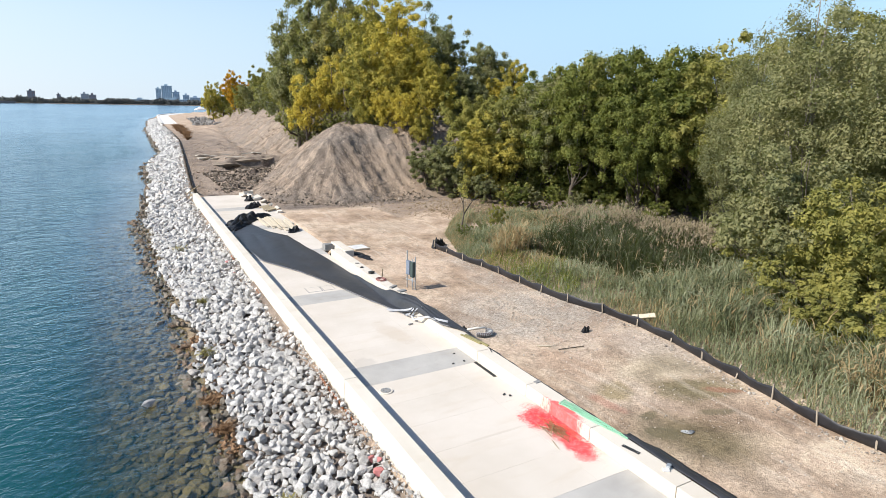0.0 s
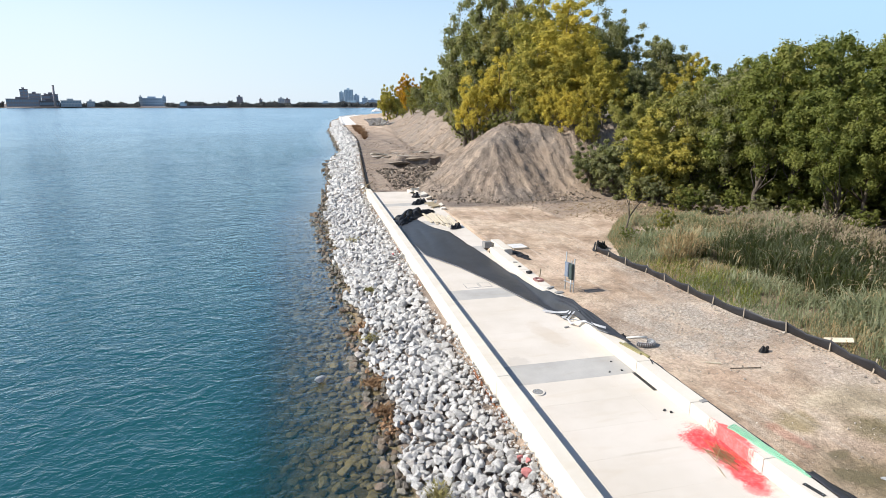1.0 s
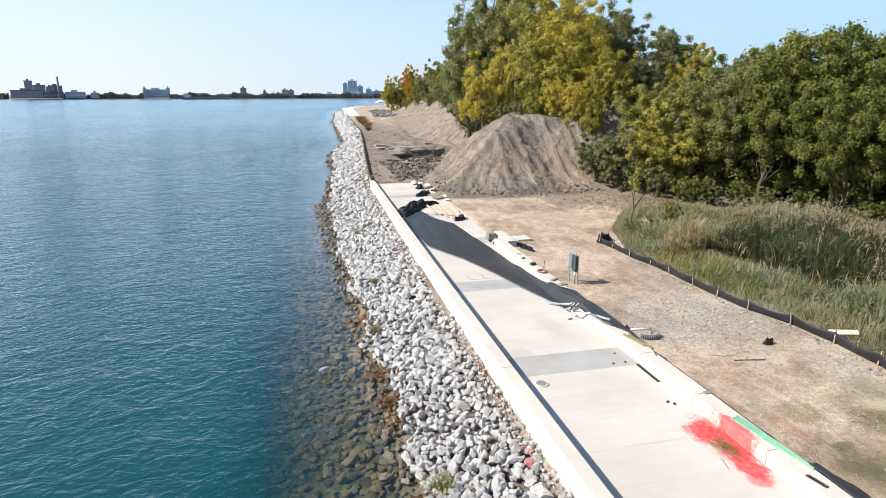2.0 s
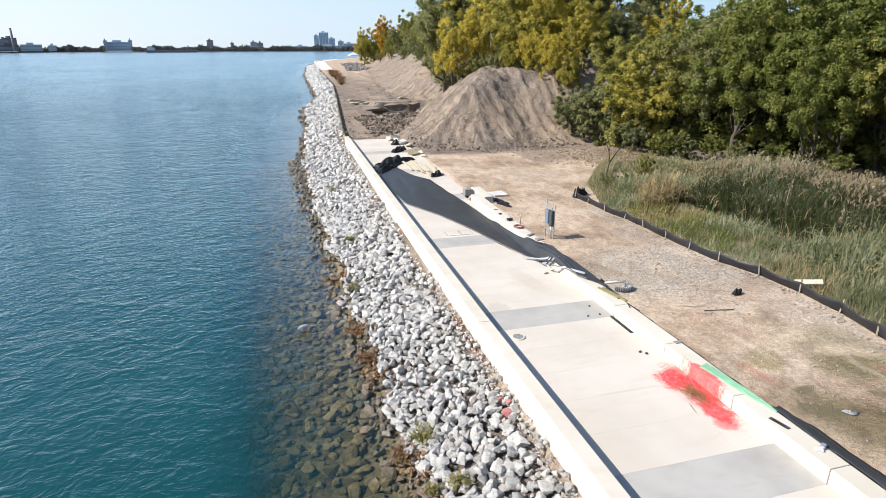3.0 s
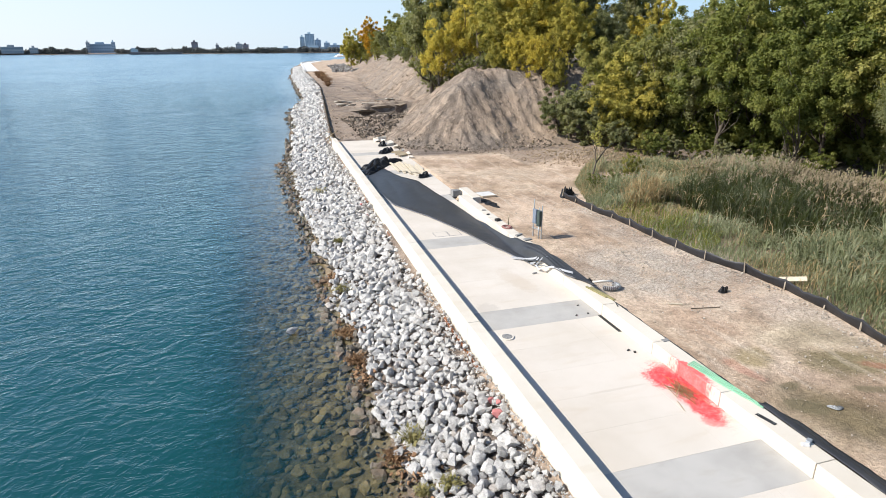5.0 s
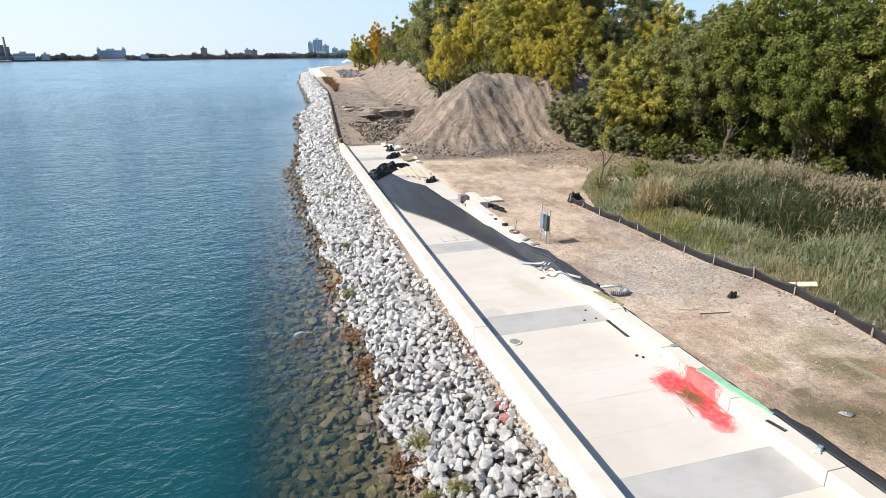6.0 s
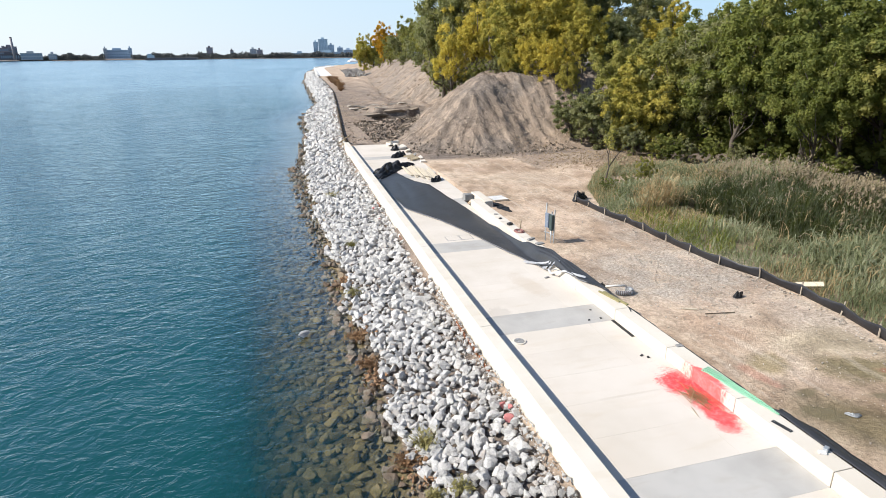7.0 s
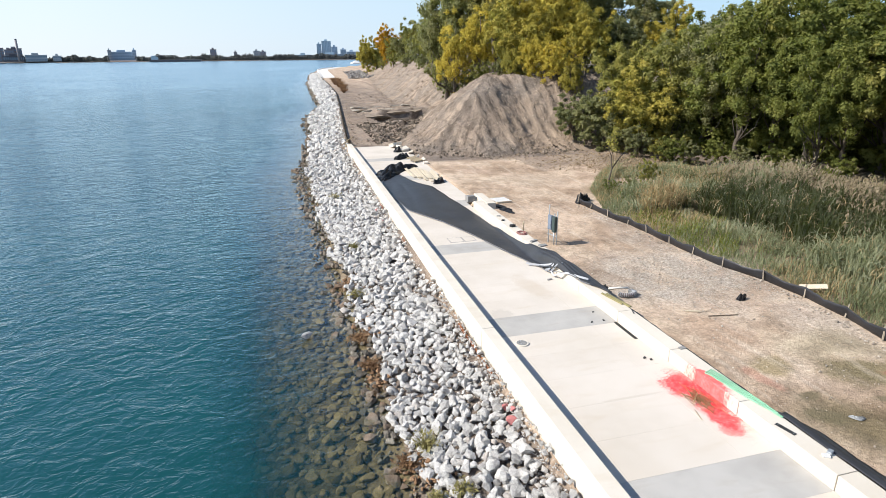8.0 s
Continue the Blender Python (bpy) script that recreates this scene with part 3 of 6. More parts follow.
def build_ground():
    gx = lines(-4200, 4200, -4, 42, 0.28)
    gy = lines(-400, 4300, 2, 110, 0.33, 1.10)
    gy = np.sort(np.concatenate([gy, [FAR_SHORE - 1, FAR_SHORE + 1]]))
    X, Y = np.meshgrid(gx, gy)
    Z = ground_z(X, Y)
    v = np.stack([X, Y, Z], -1).reshape(-1, 3)
    nx, ny = len(gx), len(gy)
    i = np.arange(nx * ny).reshape(ny, nx)
    f = np.stack([i[:-1, :-1], i[:-1, 1:], i[1:, 1:], i[1:, :-1]], -1).reshape(-1, 4)
    me = bpy.data.meshes.new("ground")
    me.vertices.add(len(v))
    me.vertices.foreach_set("co", v.astype(np.float32).ravel())
    me.loops.add(f.size)
    me.loops.foreach_set("vertex_index", f.astype(np.int32).ravel())
    me.polygons.add(len(f))
    me.polygons.foreach_set("loop_start", np.arange(0, f.size, 4, dtype=np.int32))
    me.polygons.foreach_set("use_smooth", np.ones(len(f), dtype=bool))
    me.materials.append(M_GROUND)
    x, y = v[:, 0], v[:, 1]
    d = bank_depth(x, y)
    wob = 1.5 * lumps(x, y, 1.6, 11)
    uu = x - shore(y)
    gravel = smooth(1.7 - np.hypot((x - 15.6 + wob * 0.5) / 3.4, (y - 19.6 + wob * 0.8) / 2.6))
    gravel = np.maximum(gravel, 0.4 * smooth((d + 1) / 4) * (0.4 + 0.6 * lumps(x, y, 3, 15)))
    gravel = np.maximum(gravel, 0.6 * smooth(1.5 - abs(x - 17.6 + 0.4 * wob) / 1.0) * (y > 12) * (y < 30))
    gravel = gravel * smooth(uu / 0.2)
    wet = 0.85 * smooth(1.5 - np.hypot((x - 13.6 + wob * 0.6) / 2.2, (y - 9.4 + wob * 0.4) / 1.3))
    wet = np.maximum(wet, 0.6 * smooth(1.4 - np.hypot((x - 16.4 + wob) / 1.2, (y - 12.6 + wob * 0.6) / 1.6)))
    wet = np.maximum(wet, smooth((x - 19.2) / 1.5) * smooth((38 - y) / 3) * 0.8)
    # ground below the trees coloured dark in place of the canopy's shade
    wet = np.maximum(wet, 0.95 * smooth((x - 25.5) / 3) * smooth((50 - y) / 4))
    wet = np.maximum(wet, smooth((-3.2 - uu) / 0.8))
    # pit floor and far wall coloured dark for the shade inside the hole
    wet = np.maximum(wet, smooth((x - 12.6) / 1.0) * smooth((22 - x) / 1.0) * smooth((y - 82) / 1) * smooth((90.0 - y) / 0.6))
    soil = smooth((d + 5 + wob) / 3) * (d < 1.5) * smooth((y - 48) / 2) * (0.85 * smooth((70 - y) / 10) + 0.5) * (0.65 + 0.35 * lumps(x, y, 2.5, 16))
    soil = np.maximum(soil, 0.55 * smooth((d + 9 + wob) / 4) * (y < 56) * (y > 33) * (x > 20))
    # soil in and round the pit, its dark tone adding to that painted shade
    soil = np.maximum(soil, smooth((x - 12) / 1.5) * smooth((23 - x) / 1.5) * smooth((y - 80) / 1.5) * smooth((91 - y) / 1))
    soil = np.maximum(soil, (0.78 + 0.22 * lumps(x, y, 2.0, 19)) * smooth((260 - y) / 130) * smooth((y - 60) / 1) * (uu > 0.3))
    soil = np.maximum(soil, smooth(d / 2) * (0.45 + 0.45 * lumps(x * 1.2 + y * 0.5, (y - x * 0.5) * 0.3, 0.9, 17)) * (1 - 0.7 * smooth((x - 20) / 6) * (y < 64)))
    soil = np.maximum(soil, smooth((d - 9) / 2.5))
    soil = np.maximum(soil, 1.0 * (y > 1000))
    # the painted canopy shade carried on farther inland
    soil = np.maximum(soil, 0.9 * smooth((62 - y) / 10) * smooth((x - 31) / 4))
    soil = np.maximum(soil, np.exp(-(((x - 14.2) / 3.6) ** 2 + ((y - 73) / 5) ** 2)))
    # soil along the wall; below the stones darkened to draw their shaded gaps
    soil = np.maximum(soil, smooth((0.1 - uu) / 0.2) * smooth((uu + 3.6) / 0.6))
    wet = np.maximum(wet, 0.7 * smooth((-0.6 - uu) / 0.4))
    mound = smooth((d + 0.8) / 1.2) * (y > 46)
    soil = soil * (1 - 0.55 * mound)
    zone = np.stack([np.clip(gravel, 0, 1), np.clip(wet, 0, 1), np.clip(soil, 0, 1), np.clip(mound, 0, 1)], -1)
    att = me.color_attributes.new("zone", "FLOAT_COLOR", "POINT")
    att.data.foreach_set("color", zone.astype(np.float32).ravel())
    att = me.attributes.new("fall", "FLOAT_VECTOR", "POINT")
    att.data.foreach_set("vector", np.stack([bank_along(x, y), d, np.zeros_like(d)], -1).astype(np.float32).ravel())
    me.update(calc_edges=True)
    ob = new("ground", me)
    tagged(ob, "bare tan construction dirt rising into a rough earth bank", "ground", kind="structure")


build_ground()


def build_water():
    gx = lines(-4200, 4200, -12, 8, 0.5, 1.25)
    gy = lines(-400, 4300, 0, 80, 1.0, 1.12)
    X, Y = np.meshgrid(gx, gy)
    v = np.stack([X, Y, np.full_like(X, WATER_Z)], -1).reshape(-1, 3)
    nx, ny = len(gx), len(gy)
    i = np.arange(nx * ny).reshape(ny, nx)
    f = np.stack([i[:-1, :-1], i[:-1, 1:], i[1:, 1:], i[1:, :-1]], -1).reshape(-1, 4)
    ux = X.ravel() - shore(Y.ravel())
    keep = (ux[f].min(1) < -1.0)
    f = f[keep]
    me = mesh_from("river", v, f, [M_WATER], True)
    depth = WATER_Z - ground_z(v[:, 0], v[:, 1])
    att = me.attributes.new("depth", "FLOAT", "POINT")
    att.data.foreach_set("value", np.clip(depth, 0, 8).astype(np.float32))
    ob = new("water", me)
    tagged(ob, "rippled teal river water, clear over the stones by the bank", "water", kind="structure")


build_water()


# ---- promenade: pavement, river wall, inland kerb ----
ROW = 1.452                 # spacing of the cuts across the pavement
ROW_START = 7.80            # near edge of a grey slab
WALL_TOP = 0.40


def bend(y):
    """The promenade runs straight, then swings a little inland."""
    return 0.0122 * max(0.0, y - 19.0)


def slanted(x0, x1, y0, y1, z0, z1, bevel):
    """A box whose ends follow the bend of the promenade."""
    bm = new_box((x0, y0, z0), (x1, y1, z1), bevel)
    for v in bm.verts:
        v.co.x += bend(v.co.y)
    return bm


def build_pavement():
    base = thing("pavement", "pale cream concrete promenade slabs with grey cross bands", "pavement", kind="structure")
    first = -6
    last = int((WALK_END - ROW_START) / ROW)
    for k in range(first, last):
        y0 = ROW_START + k * ROW
        y1 = y0 + ROW
        if k == last - 1:
            y1 = WALK_END
        gap = 0.0012
        if k % 6 == 0:
            part("slab", slanted(6.2, 10.76, y0 + gap, y1 - gap, -0.2, 0.0, 0.004), M_GREY, base, "grey concrete cross band")
        else:
            part("slab", slanted(6.2, 9.74, y0 + gap, y1 - gap, -0.2, 0.0, 0.0012), M_PAVE, base)
            edge = 10.76 if y0 < 33.5 else 11.30
            part("slab", slanted(9.743, edge, y0 + gap, y1 - gap, -0.2, 0.0, 0.0012), M_PAVE, base)


build_pavement()


def build_walls():
    river = thing("wall_river", "cream concrete river wall with a flat seat top", "wall", kind="structure")
    y = 7.83 - 8.73 * 2
    while y < WALK_END:
        y1 = min(y + 8.73, WALK_END - 0.1)
        part("wall_section", slanted(5.75, 6.19, y + 0.008, y1 - 0.008, -1.3, WALL_TOP, 0.025), M_WALL, river)
        y += 8.73
    inland = thing("kerb_inland", "cream concrete upstand along the inland edge of the promenade", "kerb", kind="structure")
    y = 7.80 - 2.91 * 5
    while y < 33.3:
        y1 = min(y + 2.91, 33.4)
        part("kerb_section", slanted(10.77, 11.32, y + 0.008, y1 - 0.008, -0.6, WALL_TOP, 0.025), M_WALL, inland)
        y += 2.91


build_walls()
pad = thing("pad_inland", "cream concrete pad at the end of the upstand", "pad", kind="structure")
part("block", slanted(11.42, 11.96, 32.6, 35.35, -0.4, WALL_TOP - 0.003, 0.025), M_WALL, pad)
part("apron", slanted(11.325, 11.416, 33.42, 35.35, -0.3, 0.02, 0.008), M_PAVE, pad)

# ---- riprap ----
rock_rng = np.random.default_rng(5)
ROCKS = [rock_mesh("rock", rock_rng, M_ROCK, 14 + k % 5, 0.8) for k in range(16)]
COBBLES = [rock_mesh("cobble", rock_rng, M_ROCK, 26, 0.5) for _ in range(16)]


def rock_row(x, y, s, rng, sink=0.25):
    """A place for a stone: x, y, z, scale, turns, prototype."""
    return (x, y, gz(x, y) + s * sink, s, rng.uniform(-0.6, 0.6), rng.uniform(-0.6, 0.6), rng.uniform(0, 6.28), rng.integers(0, 16))


def build_riprap():
    rng = np.random.default_rng(11)
    near, rest, wet, sunk = [], [], [], []
    y = -7.0
    while y < 330:
        step = 0.215 if y < 20 else 0.25 if y < 62 else (0.36 if y < 130 else 0.6)
        wide = float(spread_of(y))
        for u in np.arange(-3.9 * wide, 0.3, step):
            yy = y + rng.uniform(-0.5, 0.5) * step
            edge = (-3.15 + 0.42 * lump(yy, 0.0, 2.2, 3) + 0.2 * lump(yy, 0.0, 0.7, 5)) * wide
            uu = u + rng.uniform(-0.45, 0.45) * step
            if uu > (-0.1 if yy < 61 else 0.15) or uu < edge - 1.0:
                continue
            s = step * float(np.clip(rng.lognormal(0.30, 0.38), 0.55, 2.3))
            if uu > -0.45:
                s *= 0.75
            if yy > 62:
                s *= 0.97
            x = float(shore(yy)) + uu
            row = list(rock_row(x, yy, s, rng))
            if uu < edge:
                row[3] *= 0.7
                if rng.random() < 0.8:
                    wet.append(row)
            else:
                row[2] += (0.16 if yy < 50 else 0.30) * rng.random() - 0.02
                (near if 8.8 < yy < 14.5 else rest).append(row)
                # a second stone rides on the first here and there
                if rng.random() < 0.42 and uu < -0.35:
                    r2 = list(rock_row(x + rng.uniform(-0.15, 0.15), yy + 0.15, s * 0.72, rng))
                    r2[2] += 0.34 * s
                    rest.append(r2)
        y += step
    y = 3.0
    while y < 60:
        step = 0.25
        for u in np.arange(-10.5, -3.5 * float(spread_of(y)), step):
            if rng.random() < 0.82:
                yy, uu = y + rng.uniform(-0.2, 0.2), u + rng.uniform(-0.2, 0.2)
                s = 0.31 * float(np.clip(rng.lognormal(0.0, 0.4), 0.45, 2.0))
                row = list(rock_row(float(shore(yy)) + uu, yy, s, rng, 0.20))
                row[4], row[5] = row[4] * 0.4, row[5] * 0.4
                (sunk if row[2] + 0.25 * s < WATER_Z + 0.04 else wet).append(row)
        y += step
    bank = thing("riprap", "bank of broken pale grey limestone blocks", "riprap", kind="structure")
    rng.shuffle(near)
    for x, y, z, s, a, b, c, k in near[:300]:
        ob = part("rock", ROCKS[int(k)], None, bank)
        ob.matrix_basis = Matrix.LocRotScale((x, y, z), Euler((a, b, c)), (s, s, s))
    ob = part("loose_rock", scatter("loose_rock", ROCKS, rest + near[300:], M_ROCK), None, bank)
    tagged(ob, "pale grey broken limestone", kind="stuff")
    ob = part("waterline_rock", scatter("waterline_rock", ROCKS, wet, M_WETROCK), None, bank)
    tagged(ob, "brown damp stones along the waterline", kind="stuff")
    ob = part("sunken_rock", scatter("sunken_rock", COBBLES, sunk, M_SUNKROCK), None, bank)
    tagged(ob, "olive algae-covered stones under the water", kind="stuff")
    for x, y, s, name, label, mat in ((0.22, 21.5, 0.62, "boulder", "single pale stone breaking the river surface", M_ROCK),
                                      (2.0, 18.6, 0.35, "boulder", "dark wet stone at the waterline", M_WETROCK)):
        ob = new(name, ROCKS[3].copy())
        ob.data.materials[0] = mat
        ob.matrix_basis = Matrix.LocRotScale((x, y, WATER_Z + 0.15), Euler((0.2, 0.1, 1.0)), (s * 1.25, s * 0.7, s * 0.5))
        tagged(ob, label, "stone")
    return


build_riprap()

# ---- trees ----
def leaf_cloud(centres, radii, per, size, rng, hollow=0.45):
    """Small leaves round the clump centres, fine at the rim and broad in the heart; returns the corners of triangles."""
    c = np.repeat(centres, per, axis=0)
    r = np.repeat(radii, per)
    n = len(c)
    d = rng.normal(size=(n, 3)) + np.array([0, 0, 0.25])
    d /= np.linalg.norm(d, axis=1)[:, None]
    ragged = 1 + 0.35 * np.sin(7 * d[:, 0] + c[:, 0] * 3) * np.sin(6 * d[:, 1] + c[:, 1] * 3) + 0.2 * np.sin(9 * d[:, 2] + c[:, 2] * 5)
    k = rng.random(n) ** hollow
    p = c + d * (r * ragged * k)[:, None] * np.array([1, 1, 0.85])
    up = d * 0.9 + rng.normal(size=(n, 3)) * 0.42 + np.array([0, 0, 0.35])
    up /= np.linalg.norm(up, axis=1)[:, None]
    a = rng.normal(size=(n, 3))
    a[:, 2] = a[:, 2] * 0.6 - 0.3
    a -= up * (a * up).sum(1)[:, None]
    a /= np.linalg.norm(a, axis=1)[:, None] + 1e-9
    b = np.cross(a, up)
    s = (size * rng.uniform(0.6, 1.3, n) * np.interp(k, [0, 0.6, 0.85, 1.0], [1.9, 1.6, 1.0, 0.8]))[:, None]
    q = np.stack([p - a * s * 0.5 - b * s * 0.42, p - a * s * 0.4 + b * s * 0.42, p + a * s * 0.62], 1)
    return q.reshape(-1, 3), n


def tree_meshes(seed, height, radius, bare, clumps, per, leaf, wood=M_BARK, narrow=0.0, trunks=1):
    """A trunk with limbs, and a crown of leaf clumps with gaps and an uneven outline."""
    rng = np.random.default_rng(seed)
    v, f = [], []
    centres, radii = [], []
    mid = height * (bare + 1) / 2
    half = height * (1 - bare) / 2
    for _ in range(clumps * 3):
        if len(centres) >= clumps:
            break
        d = rng.normal(size=3)
        d /= np.linalg.norm(d)
        bulge = 1 + 0.28 * math.sin(3 * math.atan2(d[1], d[0]) + seed) + 0.22 * math.sin(5 * d[2] + 2 * d[0] + seed * 1.7)
        k = rng.random() ** 0.38 * bulge * 0.88
        z = mid + d[2] * half * k
        taper = 1 - narrow * max(0.0, (z / height - 0.4))
        centres.append((d[0] * radius * k * taper, d[1] * radius * k * taper, z))
        radii.append(rng.uniform(0.075, 0.17) * (radius + half) * 0.5)
    centres, radii = np.array(centres), np.array(radii)
    for s in range(trunks):
        lean = rng.normal(size=2) * (0.10 if trunks == 1 else 0.28)
        n = 7
        pts = [Vector((lean[0] * height * (i / n) ** 1.3 * 0.5 + rng.normal() * 0.012 * height * (i > 0), lean[1] * height * (i / n) ** 1.3 * 0.5 + rng.normal() * 0.012 * height * (i > 0), height * 0.86 * i / n - 0.2 * (i == 0))) for i in range(n + 1)]
        r0 = height * 0.017 / math.sqrt(trunks)
        tube(v, f, pts, [r0 * (1.25 if i == 0 else 1 - 0.82 * i / n) for i in range(n + 1)], 7)
        for c in centres[s::trunks][: 26 if trunks == 1 else 12]:
            t = float(np.clip(c[2] / height - 0.22 - 0.15 * rng.random(), 0.12, 0.8)) / 0.86
            i = min(int(t * n), n - 1)
            a = pts[i].lerp(pts[i + 1], t * n - i)
            b = Vector(c)
            m = a.lerp(b, 0.5) + Vector((0, 0, -0.03 * height)) + Vector(rng.normal(size=3)) * 0.02 * height
            tube(v, f, [a, m, b], [r0 * 0.36, r0 * 0.2, r0 * 0.06], 5)
    quads, n = leaf_cloud(centres, radii, per, leaf, rng, 0.34)
    return mesh_from("trunk", v, f, [wood], True), quads_mesh("crown", quads, n, 3, M_LEAF_GREEN)


TREE_KINDS = {
    "tall": tree_meshes(1, 16.0, 5.2, 0.10, 230, 125, 0.20),
    "tall_b": tree_meshes(2, 16.0, 4.8, 0.14, 210, 125, 0.20),
    "round": tree_meshes(3, 12.0, 4.6, 0.03, 210, 125, 0.205),
    "round_b": tree_meshes(4, 11.0, 4.3, 0.03, 200, 125, 0.205),
    "canopy": tree_meshes(9, 13.0, 5.2, 0.20, 240, 125, 0.195),
    "sparse": tree_meshes(5, 13.0, 4.2, 0.10, 150, 110, 0.18),
    "shrub": tree_meshes(6, 4.0, 2.1, 0.0, 80, 90, 0.15, trunks=4),
    "shrub_b": tree_meshes(7, 4.5, 1.9, 0.0, 85, 80, 0.15, trunks=5),
    "bush": tree_meshes(10, 6.5, 4.0, 0.0, 230, 120, 0.12, trunks=3),
    "feathery": tree_meshes(8, 15.0, 5.0, 0.02, 400, 210, 0.095, wood=M_BARKPALE),
}


def plant(kind, x, y, height, leaf, label, spread=1.0, name="tree", turn=None, z=None, group=""):
    trunk, crown = TREE_KINDS[kind]
    full = {"tall": 16, "tall_b": 16, "round": 12, "round_b": 11, "canopy": 13, "sparse": 13, "shrub": 4, "shrub_b": 4.5, "bush": 6.5, "feathery": 15}[kind]
    s = height / full
    turn = (x * 37 + y * 91) % 360 if turn is None else turn
    z = gz(x, y) - 0.1 if z is None else z
    root = thing(name, label, "shrub" if name == "shrub" else "tree", group=group)
    root.matrix_basis = Matrix.LocRotScale((x, y, z), Euler((0, 0, radians(turn))), (s * spread, s * spread, s))
    part("trunk", trunk, None, root)
    c = part("crown", crown, None, root)
    c.material_slots[0].link = "OBJECT"
    c.material_slots[0].material = leaf
    return root


Y_, O_, G_, E_, R_ = M_LEAF_YELLOW, M_LEAF_OLIVE, M_LEAF_GREEN, M_LEAF_GREY, M_LEAF_ORANGE
L_Y = "broad tree with yellow autumn leaves on the earth bank"
L_O = "olive green tree turning yellow at the edge of the bank"
L_G = "dense dark green broadleaf tree behind the reeds"
L_E = "tall grey-green leafy tree with a ragged crown"
L_M = "tall grey-green tree with patches of orange autumn leaves"
L_R = "distant tree with bright orange autumn leaves"


def polar(az, rng):
    a = radians(az)
    return rng * math.sin(a), rng * math.cos(a)


def top_tree(kind, az, rng, el, leaf, label, spread=1.0):
    """A tree at a bearing and range whose crown reaches up to the given elevation as seen from the flight's start."""
    x, y = polar(az, rng)
    z = gz(x, y)
    top = 9 + rng * math.tan(radians(el))
    return plant(kind, x, y, top - z, leaf, label, spread)


# tall trees on the bank
for kind, az, dist, el, leaf, label, spread in (
        ("tall", 15.6, 98, 8.4, E_, L_E, 0.8), ("tall_b", 17.6, 92, 10.4, M_LEAF_MIXED, L_M, 0.85), ("tall_b", 19.8, 88, 11.2, M_LEAF_MIXED, L_M, 0.9),
        ("tall", 22.8, 80, 10.2, M_LEAF_GOLD, L_Y, 0.9), ("tall_b", 25.0, 74, 9.4, Y_, L_Y, 1.0), ("tall", 27.2, 86, 8.6, E_, L_E, 0.9),
        ("tall_b", 29.6, 86, 7.2, E_, L_E, 0.85), ("round", 33.2, 82, 6.2, E_, L_E, 0.9), ("round_b", 22.0, 72, 5.6, M_LEAF_GOLD, L_Y, 0.9),
        ("canopy", 25.2, 72, 5.4, Y_, L_Y, 0.85), ("canopy", 28.2, 70, 4.0, Y_, L_Y, 0.9), ("sparse", 18.6, 80, 4.6, Y_, L_Y, 0.9), ("sparse", 16.3, 79, 3.5, Y_, L_Y, 0.8),
        ("round_b", 14.6, 128, 3.6, O_, L_O, 1.0), ("round", 12.8, 172, 3.3, O_, L_O, 0.9), ("round_b", 11.7, 195, 2.3, E_, L_E, 1.0),
        ("round_b", 10.1, 250, 2.75, R_, L_R, 0.78), ("round", 9.5, 285, 1.2, O_, L_O, 1.0), ("round_b", 9.0, 330, 0.9, O_, L_O, 1.1),
        ("round_b", 8.15, 285, 1.75, M_LEAF_GOLD, L_Y, 0.72), ("round", 13.8, 150, 2.6, E_, L_E, 1.1), ("round", 15.6, 118, 3.0, O_, L_O, 1.0),
        ("round", 10.8, 225, 1.6, O_, L_O, 1.1), ("round_b", 35.4, 76, 4.4, Y_, L_Y, 0.8), ("round", 31.0, 74, 3.6, E_, L_E, 0.9),
        ("round", 38.6, 78, 3.4, E_, L_E, 1.0), ("round_b", 42, 78, 3.6, O_, L_O, 1.0),
        # thicket behind the reeds
        ("round", 31.8, 64, 1.6, O_, L_O, 0.9), ("round_b", 33.4, 58.5, -0.2, M_LEAF_GOLD, "rounded tree with golden olive leaves by the mound", 0.95), ("round", 36.2, 60, 2.4, O_, L_O, 0.9),
        ("canopy", 38.8, 59, 2.6, E_, L_E, 0.9), ("canopy", 41.6, 56, 4.2, G_, L_G, 0.9), ("canopy", 44.2, 58, 4.8, O_, L_O, 0.9),
        ("canopy", 46.8, 55, 5.0, G_, L_G, 0.95), ("canopy", 49.4, 54, 4.8, G_, L_G, 0.95), ("canopy", 52.0, 55, 4.7, O_, L_O, 0.95),
        ("canopy", 54.0, 53, 4.9, O_, L_O, 0.95), ("canopy", 47.6, 49.5, 0.6, G_, L_G, 0.8), ("round", 40.0, 66, 3.4, G_, L_G, 1.0),
        ("round", 44.5, 68, 4.4, G_, L_G, 1.0), ("round_b", 49, 66, 4.4, O_, L_O, 1.0),
        ("feathery", 56.8, 47, 6.6, E_, L_E, 0.85), ("feathery", 60.6, 40, 10.4, E_, L_E, 0.85),
        ("bush", 61.0, 33, -1.5, E_, L_E, 0.9), ("feathery", 67.0, 36, 12.0, E_, L_E, 0.9), ("bush", 66.0, 29, -4.0, O_, L_O, 0.9), ("round", 60.2, 56, 7.4, O_, L_O, 1.0), ("tall_b", 65.5, 54, 10.6, O_, L_O, 1.0)):
    top_tree(kind, az, dist, el, leaf, label, spread)
